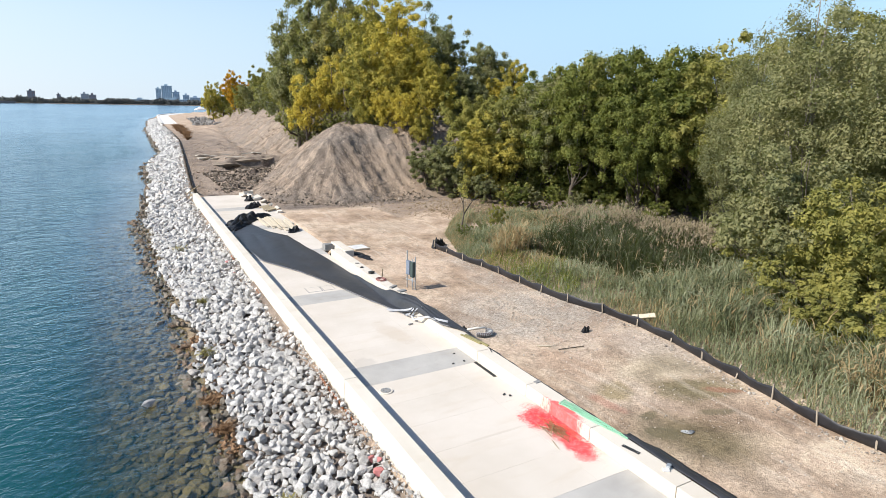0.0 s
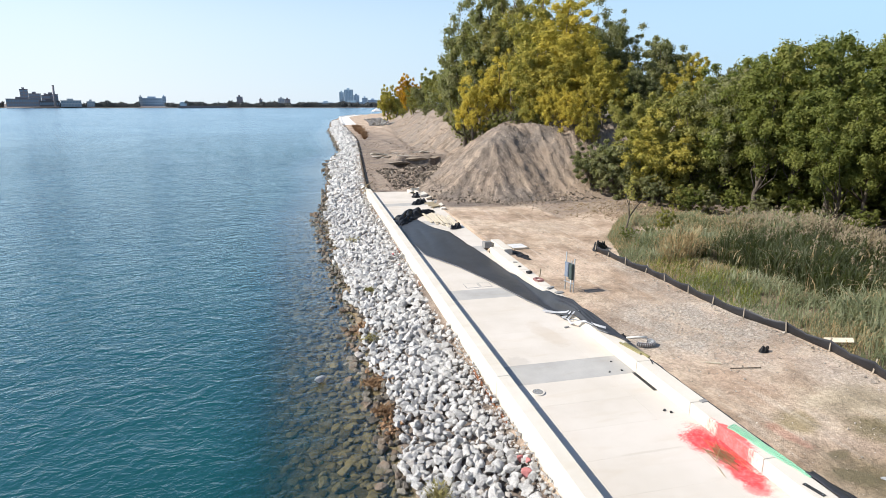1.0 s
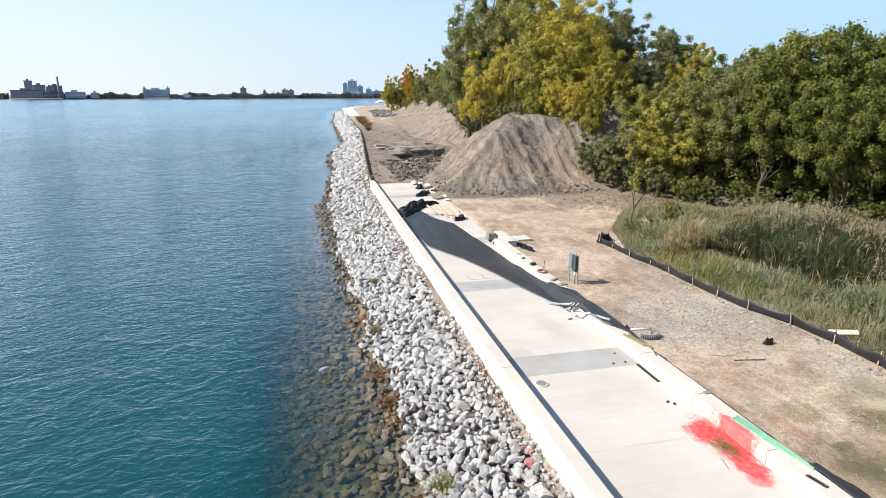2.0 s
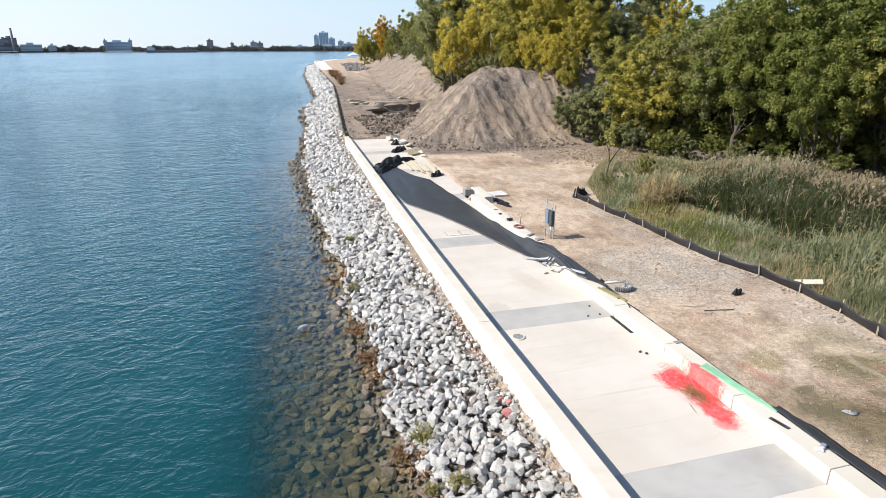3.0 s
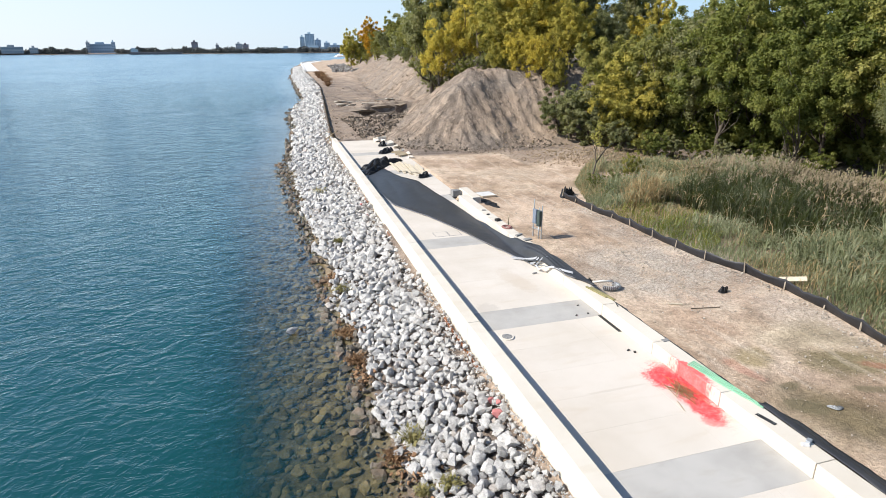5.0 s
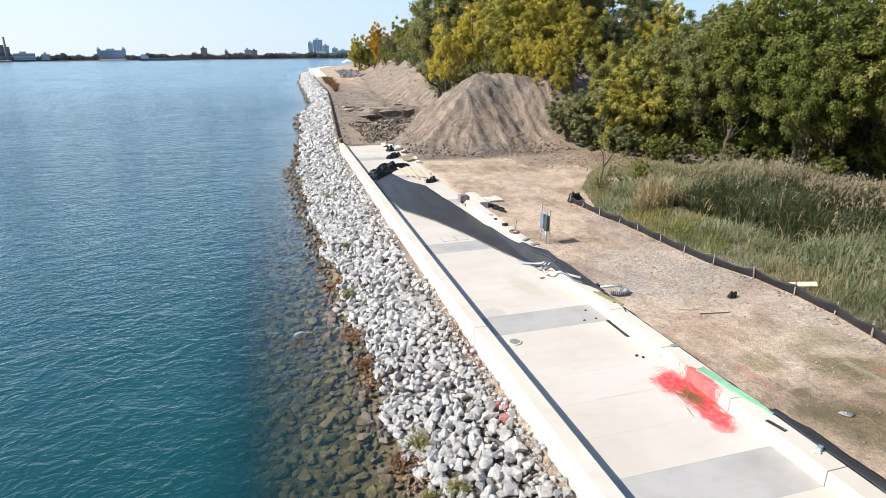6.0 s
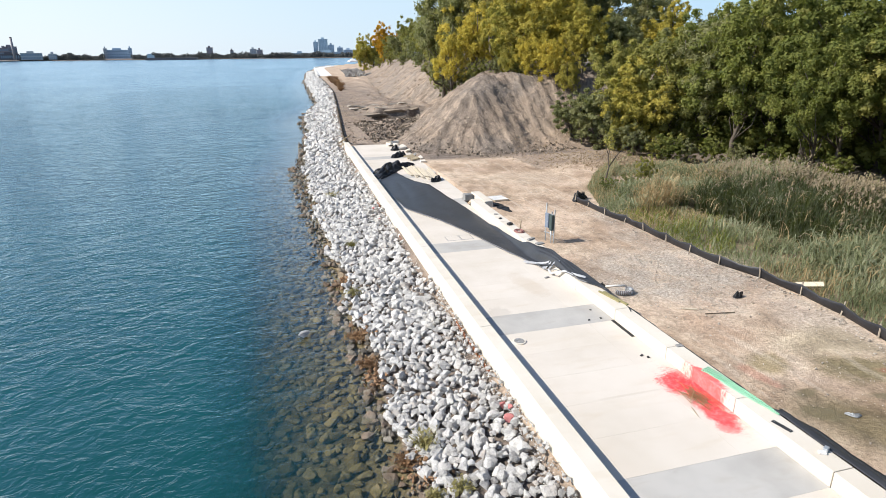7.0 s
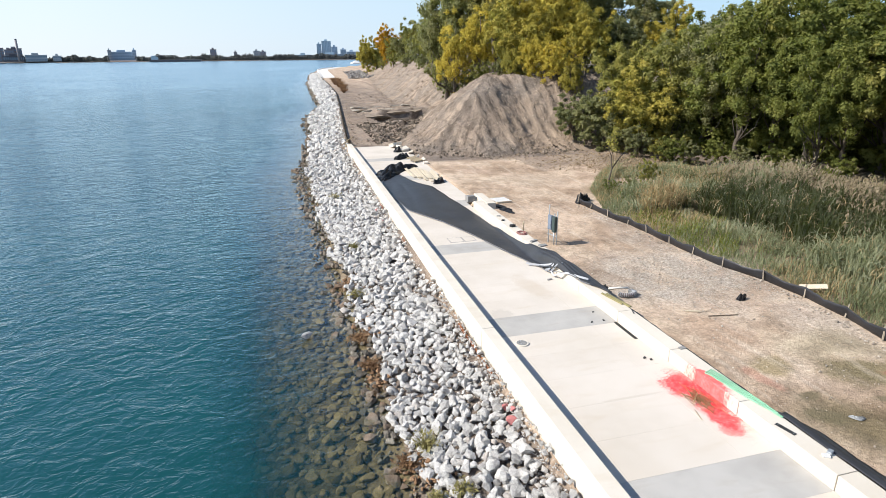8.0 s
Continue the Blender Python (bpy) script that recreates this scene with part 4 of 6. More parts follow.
for az, dist, h, leaf, spread in ((21.6, 70, 3.6, M_LEAF_GOLD, 0.7), (23.4, 69, 4.6, Y_, 0.75), (25.4, 67.5, 4.8, Y_, 0.75), (27.0, 66.5, 3.8, M_LEAF_GOLD, 0.7)):
    x, y = polar(az, dist)
    plant("bush", x, y, h, leaf, "low yellow-leaved bush on top of the mound", spread, "shrub", group="bushes on the mound")
# undergrowth
srng = np.random.default_rng(21)
for az, dist, h, leaf in ((27.6, 61, 4.6, E_), (28.8, 60, 5.4, E_), (30.2, 59, 5.6, E_), (31.6, 58, 4.0, E_), (33.4, 55.5, 3.0, E_), (35.6, 54, 2.4, O_), (38.0, 53, 2.2, E_),
                          (57.0, 36, 4.0, E_), (58.5, 33, 3.4, O_), (61.5, 28.5, 3.0, O_), (63.5, 26, 2.8, O_), (67, 25, 3.4, O_),
                          (43.6, 49.5, 1.4, E_), (48.8, 46.5, 2.0, G_), (36.6, 53, 2.6, G_), (40.2, 53.5, 2.4, G_), (42.0, 52.5, 2.0, E_), (44.6, 52, 2.3, G_), (46.6, 50.5, 1.8, E_), (49.6, 49.5, 2.2, G_),
                          (10.6, 205, 4.5, O_), (11.8, 165, 4, E_), (13.2, 140, 4, E_), (14.8, 112, 4, O_), (15.8, 100, 4, E_), (17.4, 80, 4, E_), (18.6, 74, 2.6, O_), (20.4, 71, 2.2, E_), (9.6, 235, 4, O_), (22.5, 69.5, 2.0, O_)):
    x, y = polar(az, dist)
    plant("shrub" if int(az * 10) % 2 else "shrub_b", x, y, h, leaf, "ragged undergrowth shrub with dull green leaves", 1.15, "shrub", group="undergrowth along the trees")

def build_woods():
    """The wood goes on behind the trees at its edge."""
    rng = np.random.default_rng(61)
    cs, rs = [], []
    while len(cs) < 1000:
        az = rng.uniform(9.5, 78)
        near = float(np.interp(az, [9, 11, 13, 16, 20, 30, 40, 50, 60, 78], [330, 240, 190, 130, 100, 92, 78, 70, 58, 46]))
        r = near + rng.random() ** 1.5 * 45
        x, y = polar(az, r)
        h = min(float(np.interp(az, [9, 16, 20, 25, 35, 60, 78], [8, 8, 8, 7, 3.2, 4.0, 9])), 14) * rng.uniform(0.1, 1.0)
        cs.append((x, y, gz(x, y) + h))
        rs.append(rng.uniform(1.6, 2.8))
    q, n = leaf_cloud(np.array(cs), np.array(rs), 95, 0.42, rng, 0.25)
    ob = new("woods", quads_mesh("woods", q, n, 3, M_LEAF_OLIVE))
    tagged(ob, "dense olive green woodland behind the edge trees", "woods", kind="stuff")


build_woods()

# ---- reed bed ----
def build_thicket():
    """Brush that fills the shade under the trees behind the reeds."""
    rng = np.random.default_rng(62)
    cs, rs = [], []
    for _ in range(300):
        az = rng.uniform(33, 54)
        x, y = polar(az, float(np.interp(az, [33, 40, 48, 54], [60.5, 58, 55, 52])) + rng.random() * 8)
        cs.append((x, y, gz(x, y) + rng.uniform(0.1, 3.4)))
        rs.append(rng.uniform(0.6, 1.2))
    q, n = leaf_cloud(np.array(cs), np.array(rs), 90, 0.26, rng, 0.3)
    ob = new("thicket", quads_mesh("thicket", q, n, 3, M_LEAF_GREEN))
    tagged(ob, "dark tangled brush in the shade of the trees", "thicket", kind="stuff")


build_thicket()


def build_reeds():
    rng = np.random.default_rng(31)
    blades, plumes, straw, weeds, dark = [], [], [], [], []
    count = 0

    def blade(p, lean, h, w, droop):
        side = np.array([-lean[1], lean[0], 0.0])
        side /= np.linalg.norm(side) + 1e-9
        pts = []
        for t in (0.0, 0.45, 0.8, 1.0):
            pts.append(p + np.array([lean[0] * t * t * h, lean[1] * t * t * h, h * (t - droop * t * t * t)]))
        ws = (w * 0.7, w, w * 0.7, 0.004)
        return [q for i in range(3) for q in (pts[i] - side * ws[i], pts[i] + side * ws[i], pts[i + 1] + side * ws[i + 1], pts[i + 1] - side * ws[i + 1])], pts[3]

    def stems(x, y, h, k, wide, dry, plume, green=None):
        green = blades if green is None else green
        p = np.array([x, y, gz(x, y) - 0.05])
        a = rng.normal() * 1.8 + 2.6 * lump(x, y, 2.0, 5)
        q, tip = blade(p, np.array([math.cos(a), math.sin(a)]) * k, h, wide, rng.uniform(0.05, 0.35))
        (straw if rng.random() < dry else green).extend(q)
        for _ in range(2):
            t = rng.uniform(0.3, 0.9)
            a2 = a + rng.normal() * 1.4
            c = p + (tip - p) * t
            q, _ = blade(c, np.array([math.cos(a2), math.sin(a2)]) * rng.uniform(0.5, 1.2), h * rng.uniform(0.18, 0.34), wide * 0.9, rng.uniform(0.5, 1.1))
            (straw if rng.random() < dry else green).extend(q)
        if plume:
            for _ in range(6):
                c = tip + rng.normal(size=3) * 0.09
                q, _ = blade(c, rng.normal(size=2) * 0.6 + np.array([0.5, 0.2]), rng.uniform(0.14, 0.34), 0.028, 0.7)
                plumes.extend(q)

    while count < 27000:
        y = rng.uniform(2, 41)
        front = float(np.interp(y, [2, 8, 13, 17, 21, 25, 30, 36, 41], [17.8, 17.9, 18.75, 19.3, 18.5, 18.25, 18.0, 20.3, 24]))
        back = float(np.interp(y, [2, 10, 20, 26, 31, 36, 41], [34, 33, 31.5, 31, 31, 31.5, 31]))
        x = front + rng.random() ** 1.25 * (back - front)
        depth = x - front
        patch = lump(x, y, 2.4, 2)
        clump = lump(x, y, 0.9, 9)
        rear = depth / (back - front)
        stand = 19.5 < y + 0.6 * patch < 28.5          # low grass lies before the tall stand, whose blades are coloured dark for shade
        edge = 23.5 + 0.5 * clump + 0.5 * patch
        if math.hypot((x - 26.2) / 1.9, (y - 21.9) / 1.1) < 1 and rng.random() < 0.96:
            continue
        if depth > 1.5 and not (stand and x > edge) and (patch < -0.16 or clump < -0.35) and rng.random() < (0.88 if y > 15 else 0.6):
            continue
        if stand and x < edge:
            h = float(np.interp(depth, [0, 0.7, 3, 5], [0.28, 0.6, 0.75, 0.6])) * rng.uniform(0.6, 1.2) * (1 + 0.3 * patch)
            weedy = (y + 1.5 * clump > 21 and depth < 2.4 and rng.random() < 0.5) or (y > 24.5 and rng.random() < 0.35)
            stems(x, y, h, abs(rng.normal()) * 0.4 + 0.1, rng.uniform(0.009, 0.019), 0.05 + 0.4 * (y > 25.5), False, weeds if weedy else blades)
        elif depth < 1.6 + 1.2 * lump(x, y, 3.0, 12):
            h = float(np.interp(depth, [0, 0.6, 2.5], [0.30, 0.7, 1.3])) * rng.uniform(0.6, 1.2)
            stems(x, y, h * (1 + 0.25 * clump), abs(rng.normal()) * 0.35 + 0.1, rng.uniform(0.009, 0.019), 0.07 + 0.3 * (y > 31) + 0.35 * (abs(y - 17.5) < 1.5), False)
        else:
            tall = float(np.interp(depth, [1.5, 4, 7, 12], [1.5, 2.0, 2.25, 2.3])) * (1 + 0.3 * patch + 0.24 * clump)
            if stand:
                tall = (2.35 + 0.25 * patch) * (1 + 0.12 * clump)
            if y > 29:
                tall *= float(np.interp(y - 0.5 * max(0.0, x - 25), [29, 33.5, 38], [0.95, 0.5, 0.3]))
            dry = 0.05 + 0.10 * (y < 16) + 0.30 * (lump(x, y, 3.3, 8) > 0.5) + 0.25 * (y > 33) + 0.75 * (math.hypot((x - 21.2) / 1.5, (y - 29.0) / 1.8) < 1)
            fringe = rng.random() < (float(np.interp(x, [24, 28.0, 29.5], [0.015, 0.05, 0.6])) if stand else 0.3 * (rear > 0.66 and y < 33))
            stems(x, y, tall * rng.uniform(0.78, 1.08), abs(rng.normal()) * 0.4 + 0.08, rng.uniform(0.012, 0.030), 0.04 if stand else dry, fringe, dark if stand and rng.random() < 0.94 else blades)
        count += 1
    # stalks that have fallen over each other
    for _ in range(300):
        x, y = rng.uniform(20.5, 30), rng.uniform(6, 33)
        a = rng.uniform(0, 6.28)
        p = np.array([x, y, gz(x, y) + rng.uniform(0.5, 1.7)])
        q, _ = blade(p, np.array([math.cos(a), math.sin(a)]) * rng.uniform(0.8, 2.4), rng.uniform(0.35, 0.8), 0.016, rng.uniform(0.3, 1.0))
        straw.extend(q)
    bed = thing("reed_bed", "tangled bed of half-dry reeds behind the silt fence", "reeds", kind="stuff")
    tagged(part("blades", quads_mesh("blades", blades, len(blades) // 4, 4, M_REED), None, bed), kind="stuff")
    tagged(part("dark_blades", quads_mesh("dark_blades", dark, len(dark) // 4, 4, M_REEDSHADE), None, bed, "green reed leaves darkened for the shade within the stand"), kind="stuff")
    tagged(part("plumes", quads_mesh("plumes", plumes, len(plumes) // 4, 4, M_PLUME), None, bed, "tan feathery seed plumes"), kind="stuff")
    tagged(part("weeds", quads_mesh("weeds", weeds, len(weeds) // 4, 4, M_WEED), None, bed, "yellow-green weeds at the edge of the reeds"), kind="stuff")
    tagged(part("dry_stalks", quads_mesh("dry_stalks", straw, len(straw) // 4, 4, M_STRAW), None, bed, "bleached dry stalks"), kind="stuff")


build_reeds()

# ---- silt fence ----
M_FABRIC = simple("black_woven_fabric", (0.022, 0.022, 0.025), 0.5, 0.35, 5, 0.5, local=False, spec=0.4)
M_STAKE = simple("weathered_stake_wood", (0.32, 0.27, 0.21), 0.9, 0.25, 6)
FENCE = [(17.4, 2.5), (17.5, 4.8), (17.55, 6.7), (17.4, 8.2), (17.75, 9.8), (18.05, 11.3), (18.35, 12.9), (18.7, 14.6), (18.75, 16.4), (18.6, 18.3), (18.1, 20.1),
         (17.95, 21.9), (17.97, 23.7), (17.95, 25.6), (17.9, 27.3), (17.6, 28.9), (17.6, 30.9), (17.5, 32.3)]


def build_fence():
    rng = np.random.default_rng(41)
    fence = thing("silt_fence", "low black fabric silt fence on wooden stakes", "fence")
    v, f = [], []
    n = 0
    for i in range(len(FENCE) - 1):
        (ax, ay), (bx, by) = FENCE[i], FENCE[i + 1]
        for k in range(8):
            t = k / 8
            sag = 0.10 * math.sin(math.pi * t) * rng.uniform(0.6, 1.2)
            x, y = ax + (bx - ax) * t, ay + (by - ay) * t
            belly = 0.09 * math.sin(math.pi * t) + rng.normal() * 0.015
            z = gz(x, y)
            for h, o in ((-0.05, -0.06), (0.14, belly * 0.8 - 0.02), (0.30 - sag * 0.4, belly), (0.46 - sag, belly * 0.5 + 0.05)):
                v.append((x - o, y, z + h))
            n += 1
    rows = n
    for i in range(rows - 1):
        for k in range(3):
            a = i * 4 + k
            f.append((a, a + 4, a + 5, a + 1))
    me = mesh_from("fabric", v, f, [M_FABRIC], True)
    ob = part("fabric", me, None, fence, "sagging black woven fabric")
    sol = ob.modifiers.new("thickness", "SOLIDIFY")
    sol.thickness = 0.006
    for x, y in FENCE:
        z = gz(x, y)
        bm = new_box((-0.022, -0.022, -0.3), (0.022, 0.022, rng.uniform(0.48, 0.56)), 0.004)
        st = part("stake", bm, M_STAKE, fence)
        st.matrix_basis = pose(x - 0.05, y, z, rng.normal() * 5, 10 + rng.normal() * 6, rng.uniform(0, 90))


build_fence()

# ---- black sheet on the promenade ----
SHEET_L = [(43.0, 7.0), (41.3, 6.66), (37.7, 6.62), (33.5, 7.0), (30.5, 8.28), (27.8, 9.06), (25.2, 9.65), (23.1, 10.22), (21.1, 10.67), (19.3, 10.85), (18.1, 11.36)]
SHEET_R = [(46.0, 8.45), (43.0, 8.9), (41.5, 9.18), (39.9, 10.03), (36.2, 10.24), (32.4, 10.54), (28.0, 10.71), (24.7, 10.76), (22.8, 11.34), (21.2, 11.5), (18.1, 11.46)]


def sheet_mesh():
    """The fabric lies over pavement and upstand, creased along its length."""
    v, f = [], []
    rows, cols = 150, 26
    yl, xl = np.array(SHEET_L).T
    yr, xr = np.array(SHEET_R).T
    tl = np.linspace(0, 1, len(yl))
    tr = np.linspace(0, 1, len(yr))
    for i in range(rows):
        t = i / (rows - 1)
        a = np.array([np.interp(t, tl, xl), np.interp(t, tl, yl)])
        b = np.array([np.interp(t, tr, xr), np.interp(t, tr, yr)])
        for k in range(cols):
            s = k / (cols - 1)
            x, y = a + (b - a) * s
            x += 0.03 * lump(x, y, 0.7, 4) * (k in (0, cols - 1))
            step = 10.76 + bend(y)
            rest = WALL_TOP * float(smooth(np.array((x - step + 0.28) / 0.34))) if y < 33.4 else 0.0
            crease = 0.030 * abs(lump(s * 4.0 + t * 3, t * 14, 0.9, 6)) + 0.012 * abs(lump(x, y, 0.25, 7))
            fold = 0.20 * math.exp(-((t - 0.80) / 0.07) ** 2) * abs(math.sin(s * 9 + t * 30)) * (1 - s * 0.5)
            edge = 0.06 * math.exp(-(s / 0.06) ** 2) * (0.6 + 0.4 * math.sin(t * 60))
            v.append((x, y, 0.012 + rest + crease + fold + edge))
    for i in range(rows - 1):
        for k in range(cols - 1):
            a = i * cols + k
            f.append((a, a + cols, a + cols + 1, a + 1))
    return mesh_from("sheet", v, f, [M_SHEET], True)


M_SHEET = simple("dark_grey_geotextile", (0.036, 0.036, 0.038), 0.42, 0.3, 2.5, 0.4, local=False, spec=0.45)
tarp = thing("tarpaulin", "long dark grey geotextile sheet spread over the pavement", "tarpaulin")
sheet = part("sheet", sheet_mesh(), None, tarp)
sheet.modifiers.new("thickness", "SOLIDIFY").thickness = 0.01
M_HEM = simple("glint_grey_hem", (0.16, 0.16, 0.17), 0.4, 0.3, 4, 0.3, local=False, spec=0.5)


def hem(name, side, lift, label):
    """The hem, rolled up a little along one edge of the sheet, its grey standing for a glint."""
    ys, xs = np.array(side).T
    t = np.linspace(0, 1, len(ys))
    pts = []
    for k in np.linspace(0.02, 0.93, 90):
        x, y = float(np.interp(k, t, xs)), float(np.interp(k, t, ys))
        step = 10.76 + bend(y)
        rest = WALL_TOP * float(smooth(np.array((x - step + 0.28) / 0.34))) if y < 33.4 else 0.0
        pts.append((x + 0.03 * lump(x, y, 0.4, 3), y, rest + lift + 0.03 * abs(lump(x, y, 0.5, 5))))
    part(name, tube_mesh(name, pts, 0.022, M_HEM, 6), None, tarp, label)


# the lighter hem colour paints the bright glint along the left edge
hem("hem", SHEET_L, 0.05, "rolled hem of the sheet, coloured lighter for the edge glint")

def turned_fold(pts, width):
    """A strip of the pale underside turned up along a crease."""
    bm = bmesh.new()
    rows = []
    for i, (x, y) in enumerate(pts):
        a, b = pts[max(i - 1, 0)], pts[min(i + 1, len(pts) - 1)]
        d = Vector((b[0] - a[0], b[1] - a[1], 0)).normalized()
        w = width * (0.35 + 0.65 * math.sin(math.pi * (i + 0.5) / len(pts)))
        z = 0.07 + WALL_TOP * float(smooth(np.array((x - 10.76 - bend(y) + 0.28) / 0.34)))
        rows.append([bm.verts.new((x - d.y * w * k, y + d.x * w * k, z + 0.10 * math.sin(math.pi * (k + 0.5)))) for k in (-0.5, -0.2, 0.2, 0.5)])
    for r, q in zip(rows, rows[1:]):
        for k in range(3):
            bm.faces.new((r[k], r[k + 1], q[k + 1], q[k]))
    part("turned_fold", bm, M_UNDERSIDE, tarp, "pale underside turned up in a fold")


M_UNDERSIDE = simple("pale_grey_fabric_underside", (0.40, 0.41, 0.43), 0.5, 0.2, 8, 0.3, local=False)
turned_fold([(9.98, 22.80), (10.46, 22.40), (10.66, 21.96), (10.90, 21.60)], 0.06)
turned_fold([(11.00, 21.36), (10.94, 21.30), (10.76, 21.40), (10.56, 21.50), (10.50, 21.10), (10.74, 20.40), (10.92, 19.70), (11.14, 19.36)], 0.06)
turned_fold([(10.42, 21.80), (10.58, 21.74), (10.74, 21.62)], 0.10)

# ---- far shore ----
def build_far_shore():
    rng = np.random.default_rng(51)
    cs, rs = [], []
    for az in np.arange(-42, 9, 0.045):
        if -22.6 < az < -19.0 or -13.2 < az < -11.2:
            continue
        big = 0.6 + 0.4 * math.sin(az * 1.9) + 0.3 * math.sin(az * 5.1)
        h = max(4.0, (5.2 + 4.0 * big) * rng.uniform(0.75, 1.15))
        x, y = polar(az, (FAR_SHORE + 6 + rng.uniform(0, 40)) / math.cos(radians(az)))
        for z in np.arange(-0.5, h, 2.2):
            cs.append((x + rng.normal() * 1.0, y, z))
            rs.append(2.4)
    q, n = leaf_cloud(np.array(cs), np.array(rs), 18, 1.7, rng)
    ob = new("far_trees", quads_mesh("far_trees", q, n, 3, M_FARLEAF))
    tagged(ob, "distant tree line along the far shore, paled for haze", "trees", kind="stuff")


# leaf colour lightened to blue-grey in place of haze over the river
M_FARLEAF = leaf_material("hazed_foliage", [(0.115, 0.125, 0.125), (0.15, 0.155, 0.145), (0.20, 0.19, 0.16)], live=0.0)
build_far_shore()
# brick paled as well, its colour carrying the distance haze
M_BRICKFAR = simple("hazed_brick", (0.27, 0.235, 0.24), 0.9, 0.15, 0.1, 0.1)
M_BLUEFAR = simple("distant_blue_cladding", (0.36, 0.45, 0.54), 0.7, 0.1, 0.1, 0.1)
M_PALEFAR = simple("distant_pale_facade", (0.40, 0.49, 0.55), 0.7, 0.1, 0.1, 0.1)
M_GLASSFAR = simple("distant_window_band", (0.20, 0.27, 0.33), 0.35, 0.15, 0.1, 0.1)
M_HULL = simple("distant_hull", (0.12, 0.11, 0.12), 0.7, 0.2, 0.2, 0.1)


def building(az0, az1, el, label, mat, floors=5, bays=8, rng=1400, name="building", depth=22):
    """A distant block of flats or works, with a parapet and rows of windows."""
    x0, y0 = polar(az0, rng)
    x1, y1 = polar(az1, rng)
    w = math.hypot(x1 - x0, y1 - y0)
    h = 9 + rng * math.tan(radians(el)) - 0.5
    turn = math.degrees(math.atan2(y1 - y0, x1 - x0))
    root = thing(name, label, "building", pose(x0, y0, 0.5, 0, 0, turn))
    part("wall", new_box((0, 0, 0), (w, depth, h), 0.3), mat, root)
    part("plant_room", new_box((w * 0.3, depth * 0.3, h + 0.91), (w * 0.62, depth * 0.7, h + 4.2), 0.2), mat, root)
    part("roof", new_box((-0.4, -0.4, h + 0.01), (w + 0.4, depth + 0.4, h + 0.9), 0.2), M_HULL if mat is M_BRICKFAR else mat, root)
    pane = new_box((0, -0.35, 0), (w / bays * 0.6, 0.2, h / floors * 0.5), 0.05)
    me = bm_mesh("window", pane, M_GLASSFAR)
    for i in range(bays):
        for k in range(floors):
            ob = part("window", me, None, root)
            ob.location = (w / bays * (i + 0.2), 0, h / floors * (k + 0.3))
    return root, w, h


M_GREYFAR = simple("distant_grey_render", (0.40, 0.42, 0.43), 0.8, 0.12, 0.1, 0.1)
building(-21.44, -20.91, 0.94, "tall dark brick grain tower of the old works", M_BRICKFAR, 6, 2)
building(-20.9, -20.1, 0.62, "dark brick mill block of the old works", M_BRICKFAR, 4, 5)
building(-20.08, -19.5, 0.50, "stepped dark brick wing of the old works", M_BRICKFAR, 3, 4)
building(-19.9, -18.97, 0.58, "tall plain brick hall of the old works", M_BRICKFAR, 4, 6, 1425)
building(-22.4, -20.3, 0.22, "low dark brick works hall", M_BRICKFAR, 2, 12, 1365, depth=18)
building(-20.25, -18.9, 0.05, "long dark shed of the old works at the water", M_HULL, 1, 10, 1358, depth=14)
building(-18.85, -17.42, 0.10, "long pale terrace on the far shore", M_GREYFAR, 2, 14, 1355, depth=16)
building(-17.05, -16.46, 0.03, "small pale house on the far shore", M_GREYFAR, 2, 4, 1355, depth=14)
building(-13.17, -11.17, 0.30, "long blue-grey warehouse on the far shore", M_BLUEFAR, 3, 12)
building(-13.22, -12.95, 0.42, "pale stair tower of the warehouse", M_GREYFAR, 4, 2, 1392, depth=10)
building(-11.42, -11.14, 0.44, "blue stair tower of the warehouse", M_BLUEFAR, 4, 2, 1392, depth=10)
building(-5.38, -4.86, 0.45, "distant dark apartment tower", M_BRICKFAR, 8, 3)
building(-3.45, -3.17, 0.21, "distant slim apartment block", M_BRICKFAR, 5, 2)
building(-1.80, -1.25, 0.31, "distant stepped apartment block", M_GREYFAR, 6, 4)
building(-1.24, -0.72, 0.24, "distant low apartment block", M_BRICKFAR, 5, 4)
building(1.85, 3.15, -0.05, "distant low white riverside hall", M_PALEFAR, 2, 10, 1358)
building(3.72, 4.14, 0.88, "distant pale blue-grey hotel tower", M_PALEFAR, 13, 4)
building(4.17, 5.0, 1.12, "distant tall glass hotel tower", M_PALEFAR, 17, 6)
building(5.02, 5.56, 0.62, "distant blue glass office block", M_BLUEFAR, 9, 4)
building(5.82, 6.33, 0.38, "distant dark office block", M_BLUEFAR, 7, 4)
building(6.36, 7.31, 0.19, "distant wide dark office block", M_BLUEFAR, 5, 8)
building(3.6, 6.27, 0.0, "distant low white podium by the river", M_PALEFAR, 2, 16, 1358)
x, y = polar(-19.22, 1350)
stack = thing("chimney", "tall slim brick chimney of the old works", "chimney", pose(x, y, 0.5))
part("shaft", tube_mesh("shaft", [(0, 0, 0), (0, 0, 20), (0, 0, 38)], [2.3, 2.0, 1.65], M_BRICKFAR, 12), None, stack)
part("cap", tube_mesh("cap", [(0, 0, 37.4), (0, 0, 39)], [1.8, 1.85], M_HULL, 12), None, stack)
x, y = polar(-10.25, 1215)
ship = thing("barge", "long low dark freighter moored off the far shore", "ship", pose(x, y, WATER_Z, 0, 0, 0))
hull = new_box((0, 0, 0), (86, 11, 3.7), 0.5)
part("hull", hull, M_HULL, ship)
part("deckhouse", new_box((3, 1.5, 3.7), (14, 9.5, 8.4), 0.3), M_PALEFAR, ship)
